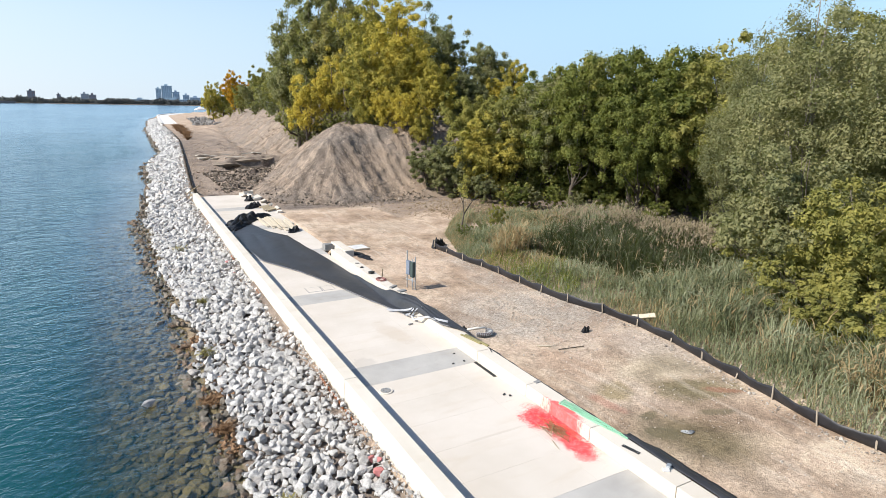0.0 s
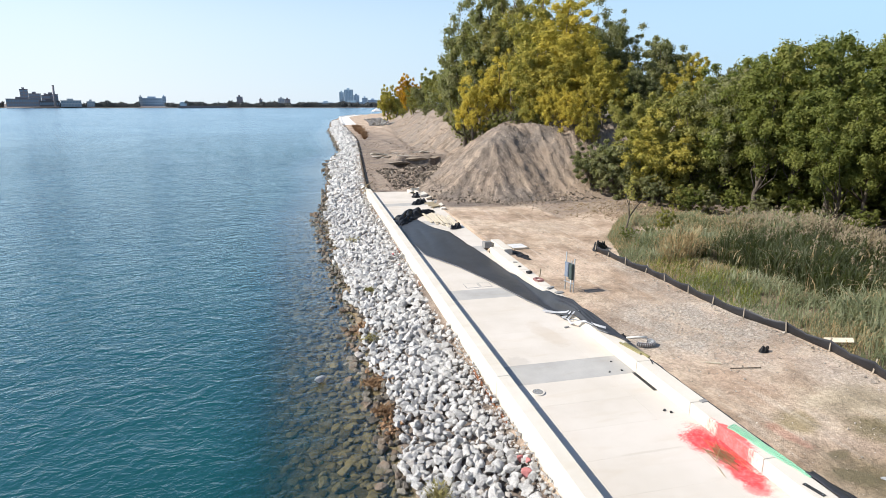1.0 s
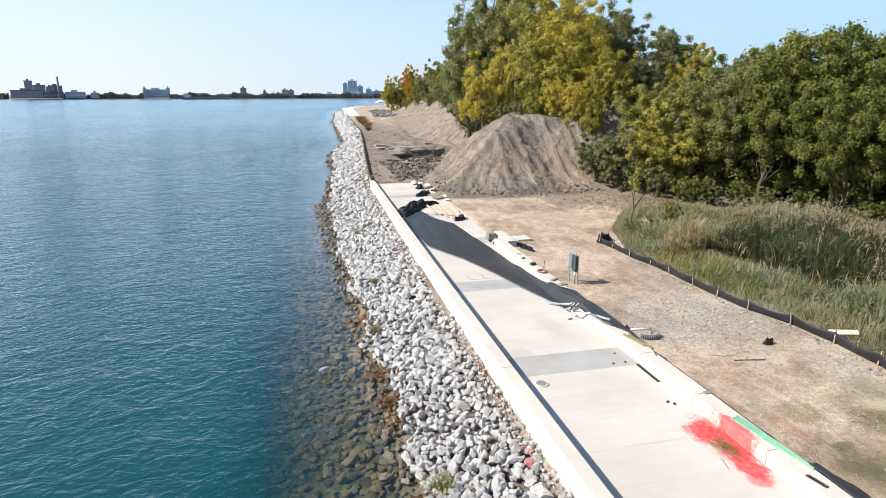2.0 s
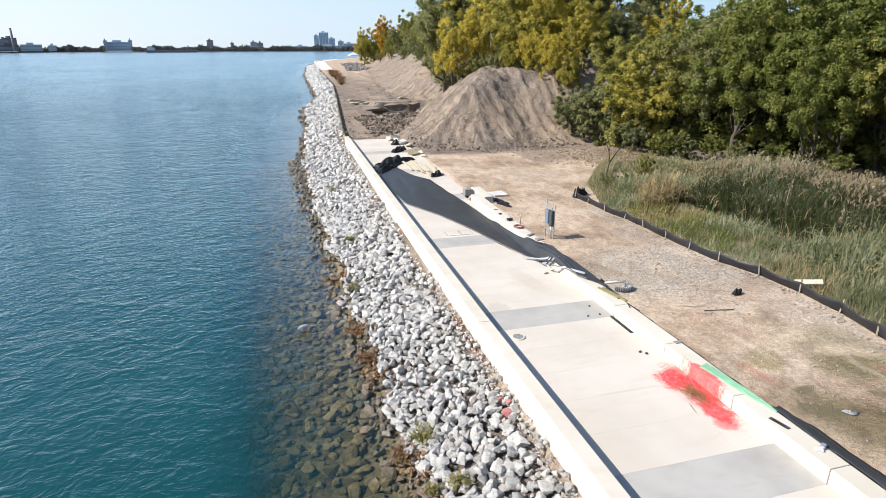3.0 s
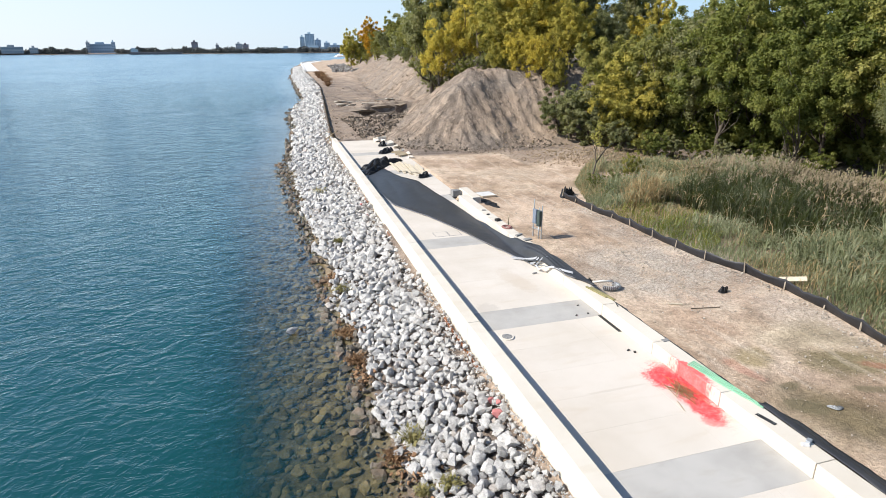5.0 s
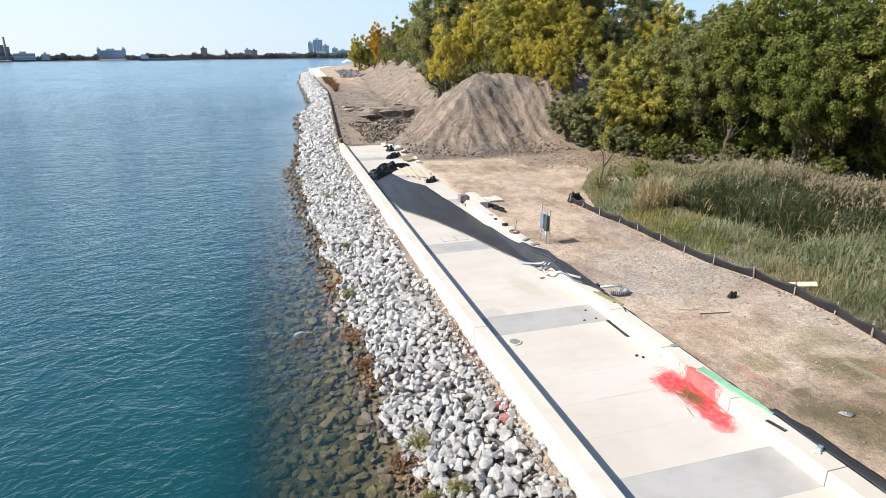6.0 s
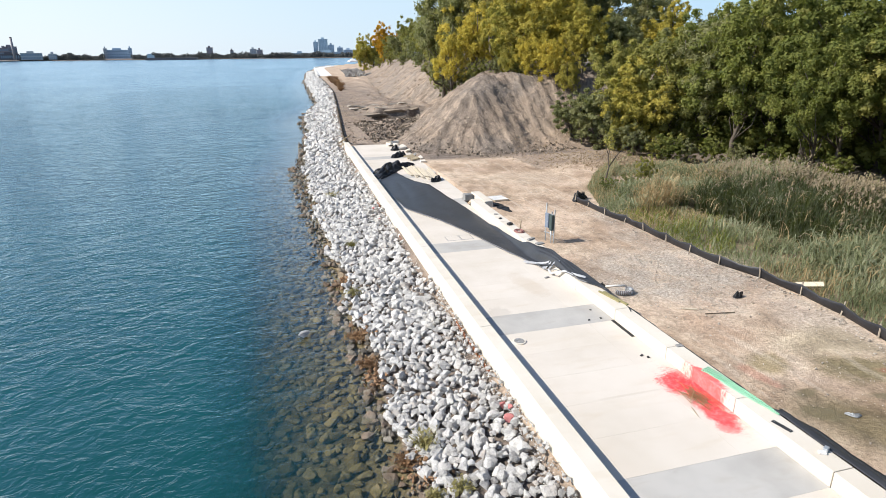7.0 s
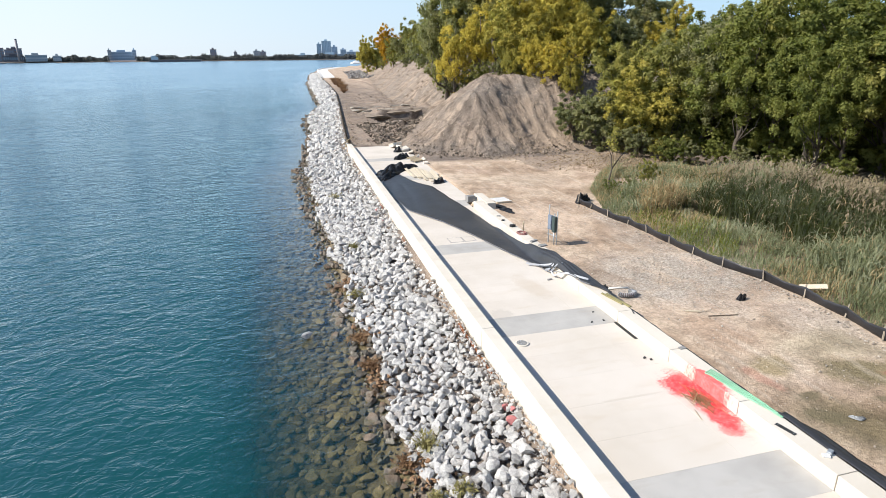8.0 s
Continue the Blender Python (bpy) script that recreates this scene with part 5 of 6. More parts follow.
part("bridge", new_box((4, 1, 8.4), (10, 10, 10.8), 0.3), M_PALEFAR, ship)

# ---- stones, clods and gravel strewn about ----
PEBBLES = [rock_mesh("pebble", np.random.default_rng(70 + i), M_DIRTCLOD, 9, 0.7) for i in range(6)]


def strewn(name, label, count, seed, place, material, category, protos=PEBBLES, sink=0.2):
    """Loose pieces past counting, as one object. place(rng) gives x, y and a size, or None."""
    rng = np.random.default_rng(seed)
    rows = []
    for _ in range(count * 4):
        spot = place(rng)
        if spot is None:
            continue
        x, y, s = spot
        rows.append((x, y, gz(x, y) + s * sink, s, rng.uniform(-0.7, 0.7), rng.uniform(-0.7, 0.7), rng.uniform(0, 6.28), rng.integers(0, 12)))
        if len(rows) >= count:
            break
    ob = new(name, scatter(name, protos, rows, material))
    tagged(ob, label, category, kind="stuff")


def on_dirt(rng):
    x, y = rng.uniform(11.9, 18.2), rng.uniform(4, 50)
    thin = 0.4 + 0.6 * (lump(x, y, 1.8, 3) > 0.1)
    return (x, y, 0.032 * float(np.clip(rng.lognormal(0, 0.6), 0.4, 4.0))) if rng.random() < thin else None


def on_gravel(rng):
    x, y = 15.6 + rng.normal() * 1.9, 19.6 + rng.normal() * 1.8
    return (x, y, 0.030 * float(np.clip(rng.lognormal(0, 0.6), 0.5, 3.5))) if 11.9 < x < 18.2 else None


def by_fence(rng):
    y = rng.uniform(5, 32)
    x = float(np.interp(y, [p[1] for p in FENCE], [p[0] for p in FENCE])) - 0.15 - abs(rng.normal()) * 0.35
    return x, y, 0.06 * float(np.clip(rng.lognormal(0, 0.5), 0.5, 3))


def on_mound(rng):
    x, y = rng.uniform(10, 31), rng.uniform(50, 68)
    d = bank_at(x, y)
    if not -0.5 < d < 11:
        return None
    return x, y, 0.068 * float(np.clip(rng.lognormal(0, 0.6), 0.4, 4.0))


def on_far_bank(rng):
    y = rng.uniform(78, 230)
    x = float(np.interp(y, [79, 90, 101, 112, 123, 168, 227], [18.5, 24, 25, 21.5, 21.6, 26, 33])) + rng.uniform(0, 9)
    return x, y, 0.17 * float(np.clip(rng.lognormal(0, 0.5), 0.4, 3))


def rubble_foot(rng):
    x, y = rng.uniform(9.6, 18.5), rng.uniform(61, 80)
    return (x, y, 0.20 * float(np.clip(rng.lognormal(0, 0.5), 0.4, 3.2))) if x < 11.5 + (y - 58) * 0.45 else None


def on_track(rng):
    y = 61 + 80 * rng.random() ** 1.5
    x = float(shore(y)) + rng.uniform(0.6, 13)
    return (x, y, 0.16 * float(np.clip(rng.lognormal(0, 0.5), 0.4, 3))) if bank_at(x, y) < 0.5 else None


def mound_toe(rng):
    x = rng.uniform(11, 28)
    y = float(np.interp(x, [11, 13, 18, 25, 28], [57, 54, 50.4, 51.8, 52])) + rng.normal() * 0.9
    return x, y, 0.10 * float(np.clip(rng.lognormal(0, 0.6), 0.4, 4))


def by_wall(rng):
    y = rng.uniform(3, 62)
    return float(shore(y)) - 0.03 - abs(rng.normal()) * 0.34, y, 0.085 * float(np.clip(rng.lognormal(0, 0.45), 0.5, 3))


def leaf_fall(rng):
    az, r = 31.5 + rng.normal() * 4, 53 + rng.normal() * 3.2
    x, y = polar(az, r)
    return x, y, 0.13 * float(np.clip(rng.lognormal(0, 0.4), 0.5, 2.5))


M_DARKCLOD = make_rock("dark_wet_earth_clods", (0.10, 0.08, 0.06), (0.17, 0.14, 0.11), (0.26, 0.22, 0.18))
M_LITTER = make_rock("fallen_leaves", (0.25, 0.18, 0.11), (0.38, 0.29, 0.19), (0.50, 0.41, 0.29))
M_PEBBLE = make_rock("mixed_pebbles", (0.36, 0.30, 0.24), (0.52, 0.46, 0.39), (0.64, 0.59, 0.52))
strewn("pebbles", "small stones strewn over the bare dirt", 2600, 1, on_dirt, M_PEBBLE, "pebbles")
strewn("gravel", "spread of grey crushed gravel on the dirt", 5200, 2, on_gravel, M_PEBBLE, "gravel")
strewn("spoil", "clods of earth thrown up along the silt fence", 900, 3, by_fence, M_PEBBLE, "earth")
strewn("earth_clods", "rough earth clods covering the face of the mound", 11000, 4, on_mound, M_DIRTCLOD, "earth", sink=0.1)
strewn("bank_clods", "rough earth clods on the long bank", 4200, 5, on_far_bank, M_DIRTCLOD, "earth", sink=0.1)
strewn("dug_earth", "heap of dark dug earth and broken stone", 2000, 6, rubble_foot, M_DARKCLOD, "earth")
strewn("track_rubble", "stones and clods on the dirt track", 1700, 14, on_track, M_DIRTCLOD, "earth", sink=0.15)
strewn("dark_spill", "dark earth spilled along the foot of the mound", 900, 7, mound_toe, M_DARKCLOD, "earth")
strewn("wall_gravel", "fine grey gravel along the river wall", 4500, 8, by_wall, M_ROCK, "gravel", sink=0.3)
strewn("leaf_litter", "brown fallen leaves under the trees", 2200, 9, leaf_fall, M_LITTER, "leaves")

# ---- things on and beside the promenade ----
M_BLACK = simple("black_plastic_sheet", (0.011, 0.011, 0.012), 0.5, 0.3, 4, 0.6, local=False, spec=0.25)
M_TIMBER = simple("bleached_timber", (0.56, 0.48, 0.36), 0.85, 0.22, 5, 0.5)
M_OLDTIMBER = simple("weathered_timber", (0.33, 0.27, 0.18), 0.9, 0.3, 5, 0.6)
M_DARKTIMBER = simple("dark_weathered_timber", (0.12, 0.092, 0.065), 0.9, 0.4, 4, 0.6)
M_OLIVETIMBER = simple("mossy_timber", (0.24, 0.21, 0.10), 0.9, 0.3, 6, 0.6)
M_STEEL = simple("galvanised_steel", (0.45, 0.47, 0.48), 0.5, 0.15, 5, 0.2, 0.6, spec=0.5)
M_BOXGREY = simple("grey_enamelled_box", (0.17, 0.20, 0.25), 0.5, 0.12, 4, 0.1)
M_BOXDARK = simple("dark_green_box", (0.055, 0.075, 0.07), 0.5, 0.15, 4, 0.1)
M_RUST = simple("rusted_steel", (0.23, 0.085, 0.035), 0.9, 0.4, 8, 0.6)
M_REDHOSE = simple("faded_red_hose", (0.27, 0.13, 0.115), 0.8, 0.2, 6, 0.2)
M_WHITEPIPE = simple("white_plastic_pipe", (0.70, 0.68, 0.62), 0.5, 0.08, 5, 0.1)
M_HOSE = simple("violet_grey_corrugated_hose", (0.15, 0.125, 0.12), 0.85, 0.3, 6, 0.2)
M_SLOT = simple("dark_steel_grate", (0.05, 0.05, 0.05), 0.6, 0.3, 10, 0.3, 0.4)
M_BLOCK = simple("grey_concrete_block", (0.24, 0.235, 0.225), 0.9, 0.15, 6, 0.5)
M_PITLUMP = simple("pit_overhang_earth", (0.24, 0.195, 0.15), 0.95, 0.4, 3, 0.8)
M_BROKEN = simple("dusty_broken_concrete", (0.46, 0.41, 0.34), 0.9, 0.25, 3, 0.6)
M_BAG = simple("creased_grey_plastic", (0.20, 0.205, 0.205), 0.45, 0.5, 14, 0.8)
M_LITTERWHITE = simple("dirty_white_plastic", (0.60, 0.59, 0.57), 0.5, 0.2, 8, 0.3)


def crumple(name, spine, width, height, material, seed, rows=70, cols=30):
    """A heap of thrown-down sheet: a ridge with deep folds, along the spine."""
    pts = [Vector(p) for p in spine]
    v, f = [], []
    for i in range(rows):
        t = i / (rows - 1) * (len(pts) - 1)
        k = min(int(t), len(pts) - 2)
        c = pts[k].lerp(pts[k + 1], t - k)
        d = (pts[k + 1] - pts[k]).normalized()
        side = Vector((-d.y, d.x, 0))
        end = math.sin(math.pi * (i + 0.6) / (rows + 0.2)) ** 0.5
        for j in range(cols):
            s = j / (cols - 1) * 2 - 1
            p = c + side * (s * width * end * (1 + 0.35 * lump(c.x * 2, c.y * 2 + s, 0.5, seed)))
            fold = 1.15 * abs(lump(s * 1.3 + 0.2 * math.sin(3 * t), 1.8 * t, 0.40, seed)) ** 0.8 + 0.22 * abs(lump(p.x, p.y, 0.20, seed + 1))
            z = height * max(0.0, 1 - s * s) * end * (0.3 + 0.75 * fold)
            p.x += 0.10 * lump(p.x, p.y, 0.22, seed + 2) * (1 - abs(s))
            v.append((p.x, p.y, c.z + 0.02 + z))
    for i in range(rows - 1):
        for j in range(cols - 1):
            a = i * cols + j
            f.append((a, a + cols, a + cols + 1, a + 1))
    me = mesh_from(name, v, f, [material], True)
    return me


def heap(name, label, category, spine, width, height, material, seed):
    ob = new(name, crumple(name, spine, width, height, material, seed))
    ob.modifiers.new("thickness", "SOLIDIFY").thickness = 0.012
    return tagged(ob, label, category)


heap("plastic_sheet", "crumpled heap of black plastic sheet on the pavement", "sheet", [(6.9, 42.8, 0), (7.8, 45.4, 0), (9.0, 47.4, 0), (10.7, 47.9, 0)], 0.85, 0.52, M_BLACK, 3)
heap("plastic_sheet", "small bunched piece of black plastic sheet", "sheet", [(9.6, 51.5, 0), (10.4, 52.6, 0), (11.0, 53.0, 0)], 0.6, 0.42, M_BLACK, 5)
heap("plastic_sheet", "folded piece of black plastic beside broken concrete", "sheet", [(10.4, 55.6, 0), (11.0, 56.6, 0)], 0.45, 0.45, M_BLACK, 6)
heap("netting", "tangled dark netting at the end of the boards", "netting", [(10.3, 40.6, 0.0), (10.9, 41.1, 0.05), (11.2, 42.0, 0.05)], 0.32, 0.34, M_BLACK, 7)
heap("fence_fabric", "loose black fabric bunched at the end of the silt fence", "fabric", [(17.4, 32.2, 0), (18.0, 32.8, 0.05), (18.7, 33.2, 0)], 0.34, 0.55, M_BLACK, 8)
# the black shape beside the pad stands in for the pad's cast shadow
heap("ground_sheet", "black sheet standing in for the shadow beside the concrete pad", "sheet", [(12.55, 33.6, 0), (12.6, 32.4, 0), (12.75, 31.2, 0)], 0.30, 0.10, M_BLACK, 9)
heap("rag", "dark crumpled rag on the gravel", "rag", [(16.1, 16.9, 0), (16.55, 17.05, 0)], 0.15, 0.24, M_BLACK, 10)
heap("plastic_scrap", "dark scrap of sheeting at the kerb", "sheet", [(11.7, 19.2, 0), (12.1, 19.5, 0)], 0.14, 0.2, M_BLACK, 11)
heap("plastic_bag", "crumpled dirty white plastic bag on wet dirt", "litter", [(13.46, 9.85, 0), (13.62, 9.68, 0), (13.82, 9.66, 0)], 0.075, 0.075, M_BAG, 12)

# edging sheet outside the inland upstand
def build_edging():
    v, f = [], []
    rows, cols = 130, 12
    for i in range(rows):
        y = -4 + i / (rows - 1) * 22.0
        wide = 0.28 * float(smooth(np.array((10.7 - y) / 1.4))) + 0.54
        for j in range(cols):
            s = j / (cols - 1)
            x = 11.33 + s * wide + 0.03 * lump(y, s, 0.5, 2)
            z = 0.40 - 0.34 * float(smooth(np.array(s * 1.6 - 0.35))) + 0.03 * abs(lump(x, y, 0.3, 4))
            v.append((x, y, z - 0.34 * (y > 10) * float(smooth(np.array(s * 3.0)))))
    for i in range(rows - 1):
        for j in range(cols - 1):
            a = i * cols + j
            f.append((a, a + 1, a + cols + 1, a + cols))
    ob = new("edging_sheet", mesh_from("edging_sheet", v, f, [M_SHEET], True))
    ob.modifiers.new("thickness", "SOLIDIFY").thickness = 0.01
    tagged(ob, "strip of dark geotextile draped off the upstand onto the dirt", "tarpaulin")


build_edging()


def board(name, label, a, b, width, thick, material, roll=0.0, group=""):
    """A sawn board from one end to the other."""
    a, b = Vector(a), Vector(b)
    d = b - a
    bm = new_box((-width / 2, 0, -thick / 2), (width / 2, d.length, thick / 2), min(0.006, thick / 5))
    ob = new(name, bm_mesh(name, bm, material))
    ob.matrix_basis = Matrix.Translation(a) @ d.to_track_quat("Y", "Z").to_matrix().to_4x4() @ pose(0, 0, 0, 0, roll, 0)
    return tagged(ob, label, "board", group)


brng = np.random.default_rng(77)
for i in range(15):
    x = 9.5 + (i % 9) * 0.21 + brng.normal() * 0.05
    layer = i // 9
    y0 = 41.2 + brng.random() * 1.4 + max(0.0, 10.3 - x) * 1.6
    y1 = y0 + brng.uniform(3.2, 4.8)
    board("plank", "pale sawn plank in a loose stack on the pavement", (x, y0, 0.03 + layer * 0.06), (x + 0.25 + brng.normal() * 0.12, y1, 0.03 + layer * 0.06 + 0.01), 0.19, 0.045, M_TIMBER, group="loose stack of planks")
board("plank", "mossy plank lying on the inland upstand", (11.16, 18.0, 0.43), (11.36, 16.7, 0.43), 0.10, 0.05, M_OLIVETIMBER)
board("plank", "second mossy plank lying on the inland upstand", (11.02, 18.1, 0.43), (11.22, 17.0, 0.43), 0.07, 0.05, M_OLIVETIMBER)
board("plank", "pale stick lying on the dirt", (13.6, 16.6, 0.04), (14.05, 16.4, 0.04), 0.07, 0.04, M_TIMBER)
board("plank", "dark broken stick lying on the dirt", (14.1, 16.0, 0.03), (15.2, 15.8, 0.03), 0.03, 0.03, M_DARKTIMBER)
board("plank", "pale plank caught on the silt fence", (19.05, 17.0, 0.20), (19.75, 16.4, 0.36), 0.30, 0.035, M_TIMBER, 14.0)
board("rod", "short dark steel rod on the upstand", (11.3, 16.55, 0.415), (11.18, 16.2, 0.415), 0.025, 0.025, M_SLOT)
for a, b, w in (((11.2, 103.2, 0.06), (14.9, 105.0, 0.10), 1.3), ((14.0, 94.8, 0.08), (16.6, 98.6, 0.12), 1.5), ((16.6, 99.0, 0.10), (21.0, 102.4, 0.10), 1.3), ((18.6, 103.9, 0.10), (22.6, 106.8, 0.14), 1.2),
                ((11.0, 97.0, 0.05), (13.6, 98.4, 0.08), 1.6), ((12.0, 92.6, 0.05), (14.2, 94.0, 0.08), 1.2), ((15.2, 102.6, 0.06), (17.4, 104.6, 0.1), 1.1), ((13.6, 90.6, 0), (18.2, 91.8, 0), 1.4), ((12.6, 100.2, 0), (15.4, 101.0, 0), 1.0), ((18.4, 94.2, 0), (21.6, 96.4, 0), 1.2)):
    a, b = (a[0], a[1], gz(a[0], a[1]) + 0.16), (b[0], b[1], gz(b[0], b[1]) + 0.20)
    me = ROCKS[int(a[0] * 7) % 16].copy()
    me.materials[0] = M_BROKEN
    ob = new("broken_slab", me)
    d = Vector(b) - Vector(a)
    ob.matrix_basis = Matrix.LocRotScale((Vector(a) + Vector(b)) / 2, Euler((0.06, 0.05, math.atan2(d.y, d.x))), (d.length * 1.05, w * 0.85, 0.62))
    tagged(ob, "pale broken concrete slab half buried by the dug pit", "concrete", group="broken slabs by the pit")
# lumps added on the earth edge so that their shadow darkens the pit
for a, b, w in (((12.2, 88.6, 0.15), (16.4, 87.9, 0.62), 2.8), ((15.4, 89.3, 0.72), (19.4, 88.5, 0.98), 3.0), ((18.4, 88.9, 1.12), (22.0, 89.6, 1.08), 2.8)):
    me = ROCKS[int(a[0] * 5) % 16].copy()
    me.materials[0] = M_PITLUMP
    ob = new("broken_slab", me)
    d = Vector(b) - Vector(a)
    ob.matrix_basis = Matrix.LocRotScale((Vector(a) + Vector(b)) / 2 + Vector((0, 0.6, -0.25)), Euler((0.05, 0.0, math.atan2(d.y, d.x))), (d.length * 1.15, w * 0.9, 0.9))
    tagged(ob, "added earth lump that overhangs and shades the dug pit", "concrete", group="broken slabs by the pit")
for a, b in (((6.0, 62.2, 0.1), (6.9, 60.6, 1.0)), ((6.9, 62.4, 0.1), (6.2, 60.9, 0.9)), ((6.1, 61.0, -0.2), (6.6, 62.8, 0.5))):
    board("brace", "weathered timber brace at the end of the river wall", a, b, 0.16, 0.05, M_OLDTIMBER, group="braces at the wall end")


def build_pedestal():
    """Steel posts with cross rails that carry a grey meter box and a dark one."""
    root = thing("utility_pedestal", "temporary steel post frame with a grey electrical box", "pedestal", pose(12.45, 25.4, 0.0, 0, 0, -74))
    for x, h, name in ((-0.30, 1.92, "post"), (0.10, 1.55, "post"), (0.30, 1.70, "post")):
        bm = new_box((x - 0.022, -0.022, -0.3), (x + 0.022, 0.022, h), 0.004)
        part(name, bm, M_STEEL, root)
    for z in (0.45, 0.72, 1.42):
        part("rail", new_box((-0.36, -0.055, z - 0.02), (0.36, -0.023, z + 0.02), 0.004), M_STEEL, root)
    body = part("box", new_box((-0.20, -0.17, 0.74), (0.06, -0.056, 1.46), 0.012), M_BOXGREY, root, "grey enamelled meter box")
    part("lid", new_box((-0.18, -0.185, 0.78), (0.04, -0.171, 1.42), 0.004), M_BOXGREY, body)
    part("latch", new_box((0.01, -0.198, 1.02), (0.03, -0.186, 1.10), 0.002), M_STEEL, body, "steel latch")
    dark = part("junction_box", new_box((0.12, -0.19, 0.66), (0.34, -0.056, 1.44), 0.012), M_BOXDARK, root, "dark green junction box")
    part("lid", new_box((0.14, -0.205, 0.70), (0.32, -0.191, 1.40), 0.004), M_BOXDARK, dark)
    part("conduit", tube_mesh("conduit", [(0.22, -0.12, 0.66), (0.22, -0.12, 0.3), (0.22, -0.10, -0.2)], 0.03, M_STEEL, 8), None, root)


build_pedestal()

block = thing("concrete_block", "grey concrete block standing at the end of the upstand", "block", pose(11.22, 34.85, 0.0, 0, 0, 6))
part("body", new_box((-0.26, -0.22, 0), (0.26, 0.22, 0.40), 0.02), M_BLOCK, block)
part("lifting_loop", tube_mesh("lifting_loop", [(-0.06, 0, 0.39), (-0.05, 0, 0.46), (0.05, 0, 0.46), (0.06, 0, 0.39)], 0.008, M_RUST, 6), None, block, "rusty lifting loop")

panel = thing("form_panel", "pale formwork panel resting on timber bearers", "formwork", pose(13.2, 34.5, 0.0, 0, 0, 4))
part("sheet", new_box((-0.55, -0.55, 0.05), (0.45, 0.55, 0.075), 0.003), M_LITTERWHITE, panel)
for y in (-0.5, 0.0, 0.5):
    part("bearer", new_box((-0.55, y - 0.05, 0.0), (0.45, y + 0.05, 0.049), 0.006), M_TIMBER, panel)
part("edge_rail", new_box((-0.55, -0.60, 0.0), (0.45, -0.551, 0.10), 0.004), M_TIMBER, panel)
part("edge_rail", new_box((-0.55, 0.551, 0.0), (0.45, 0.60, 0.10), 0.004), M_TIMBER, panel)

stake = thing("stake", "short survey stake beside the upstand", "stake", pose(11.72, 27.4, 0, 3, 2, 10))
part("shaft", new_box((-0.02, -0.02, -0.2), (0.02, 0.02, 0.60), 0.003), M_OLDTIMBER, stake)
part("tip", new_box((-0.021, -0.021, 0.601), (0.021, 0.021, 0.66), 0.003), M_TIMBER, stake, "pale fresh-cut tip")

coil = thing("hose_coil", "flat coil of faded red hose lying on the upstand", "hose", pose(11.16, 26.2, WALL_TOP))
for k, r in enumerate((0.24, 0.19, 0.14)):
    ring = [(r * math.cos(a), r * 1.3 * math.sin(a), 0.03 + 0.025 * (k % 2)) for a in np.linspace(0, 2 * math.pi, 25)]
    part("turn", tube_mesh("turn", ring, 0.026, M_REDHOSE, 7), None, coil)
for x, y, z, w, d, h, turn, mat, label in (
        (11.05, 27.45, 0.4, 0.26, 0.20, 0.12, 20, M_SLOT, "dark rubber block on the upstand"), (11.12, 24.8, 0.4, 0.45, 0.14, 0.07, 30, M_BLOCK, "grey offcut lying on the upstand"),
        (11.25, 24.05, 0.4, 0.40, 0.24, 0.06, 12, M_BLOCK, "flat grey paver on the upstand"), (10.98, 28.7, 0.4, 0.16, 0.12, 0.06, 40, M_SLOT, "small dark offcut on the upstand"),
        (11.05, 29.6, 0.4, 0.22, 0.10, 0.05, -20, M_BLOCK, "small grey offcut on the upstand"), (11.2, 8.4, 0.4, 0.16, 0.10, 0.10, 25, M_STEEL, "small steel bracket on the upstand"),
        (11.06, 8.36, 0.4, 0.12, 0.16, 0.05, 60, M_LITTERWHITE, "scrap of pale packing on the upstand"), (11.2, 13.6, 0.4, 0.22, 0.14, 0.03, 5, M_BLOCK, "thin grey shim plate on the upstand"),
        (10.2, 14.0, 0.0, 0.10, 0.06, 0.04, 30, M_SLOT, "small dark chip on the pavement"), (10.33, 13.85, 0.0, 0.08, 0.07, 0.04, 70, M_SLOT, "small dark chip on the pavement"),
        (10.36, 17.49, 0.0, 0.07, 0.05, 0.03, 10, M_SLOT, "small dark chip on the grey slab"), (9.9, 16.75, 0.0, 0.09, 0.05, 0.03, 40, M_SLOT, "small dark chip on the grey slab"),
        (10.37, 16.77, 0.0, 0.08, 0.06, 0.03, 80, M_SLOT, "small dark chip on the grey slab"), (10.2, 20.9, 0.0, 0.22, 0.08, 0.05, 20, M_BLOCK, "grey offcut on the pavement")):
    ob = new("offcut", bm_mesh("offcut", new_box((-w / 2, -d / 2, 0), (w / 2, d / 2, h), min(0.012, h / 4)), mat))
    ob.matrix_basis = pose(x + bend(y), y, z, 0, 0, turn)
    tagged(ob, label, "offcut")

hose = thing("corrugated_hose", "curl of ribbed drainage hose on the dirt beside the upstand", "hose", pose(12.35, 18.55, 0.02))
arc = [(0.34 * math.cos(a), 0.24 * math.sin(a), 0.09) for a in np.linspace(-2.9, 0.9, 22)]
part("tube", tube_mesh("tube", arc, 0.075, M_HOSE, 9), None, hose)
for a in np.linspace(-2.8, 0.8, 18):
    c, sn = math.cos(a), math.sin(a)
    ring = [((0.34 + 0.088 * math.cos(t)) * c, (0.24 + 0.088 * math.cos(t)) * sn, 0.09 + 0.088 * math.sin(t)) for t in np.linspace(0, 2 * math.pi, 11)]
    part("rib", tube_mesh("rib", ring, 0.011, M_STEEL, 5), None, hose)
pipe = new("pipe", tube_mesh("pipe", [(12.0, 19.25, 0.05), (12.4, 19.2, 0.06), (12.8, 19.1, 0.05)], 0.04, M_WHITEPIPE, 10))
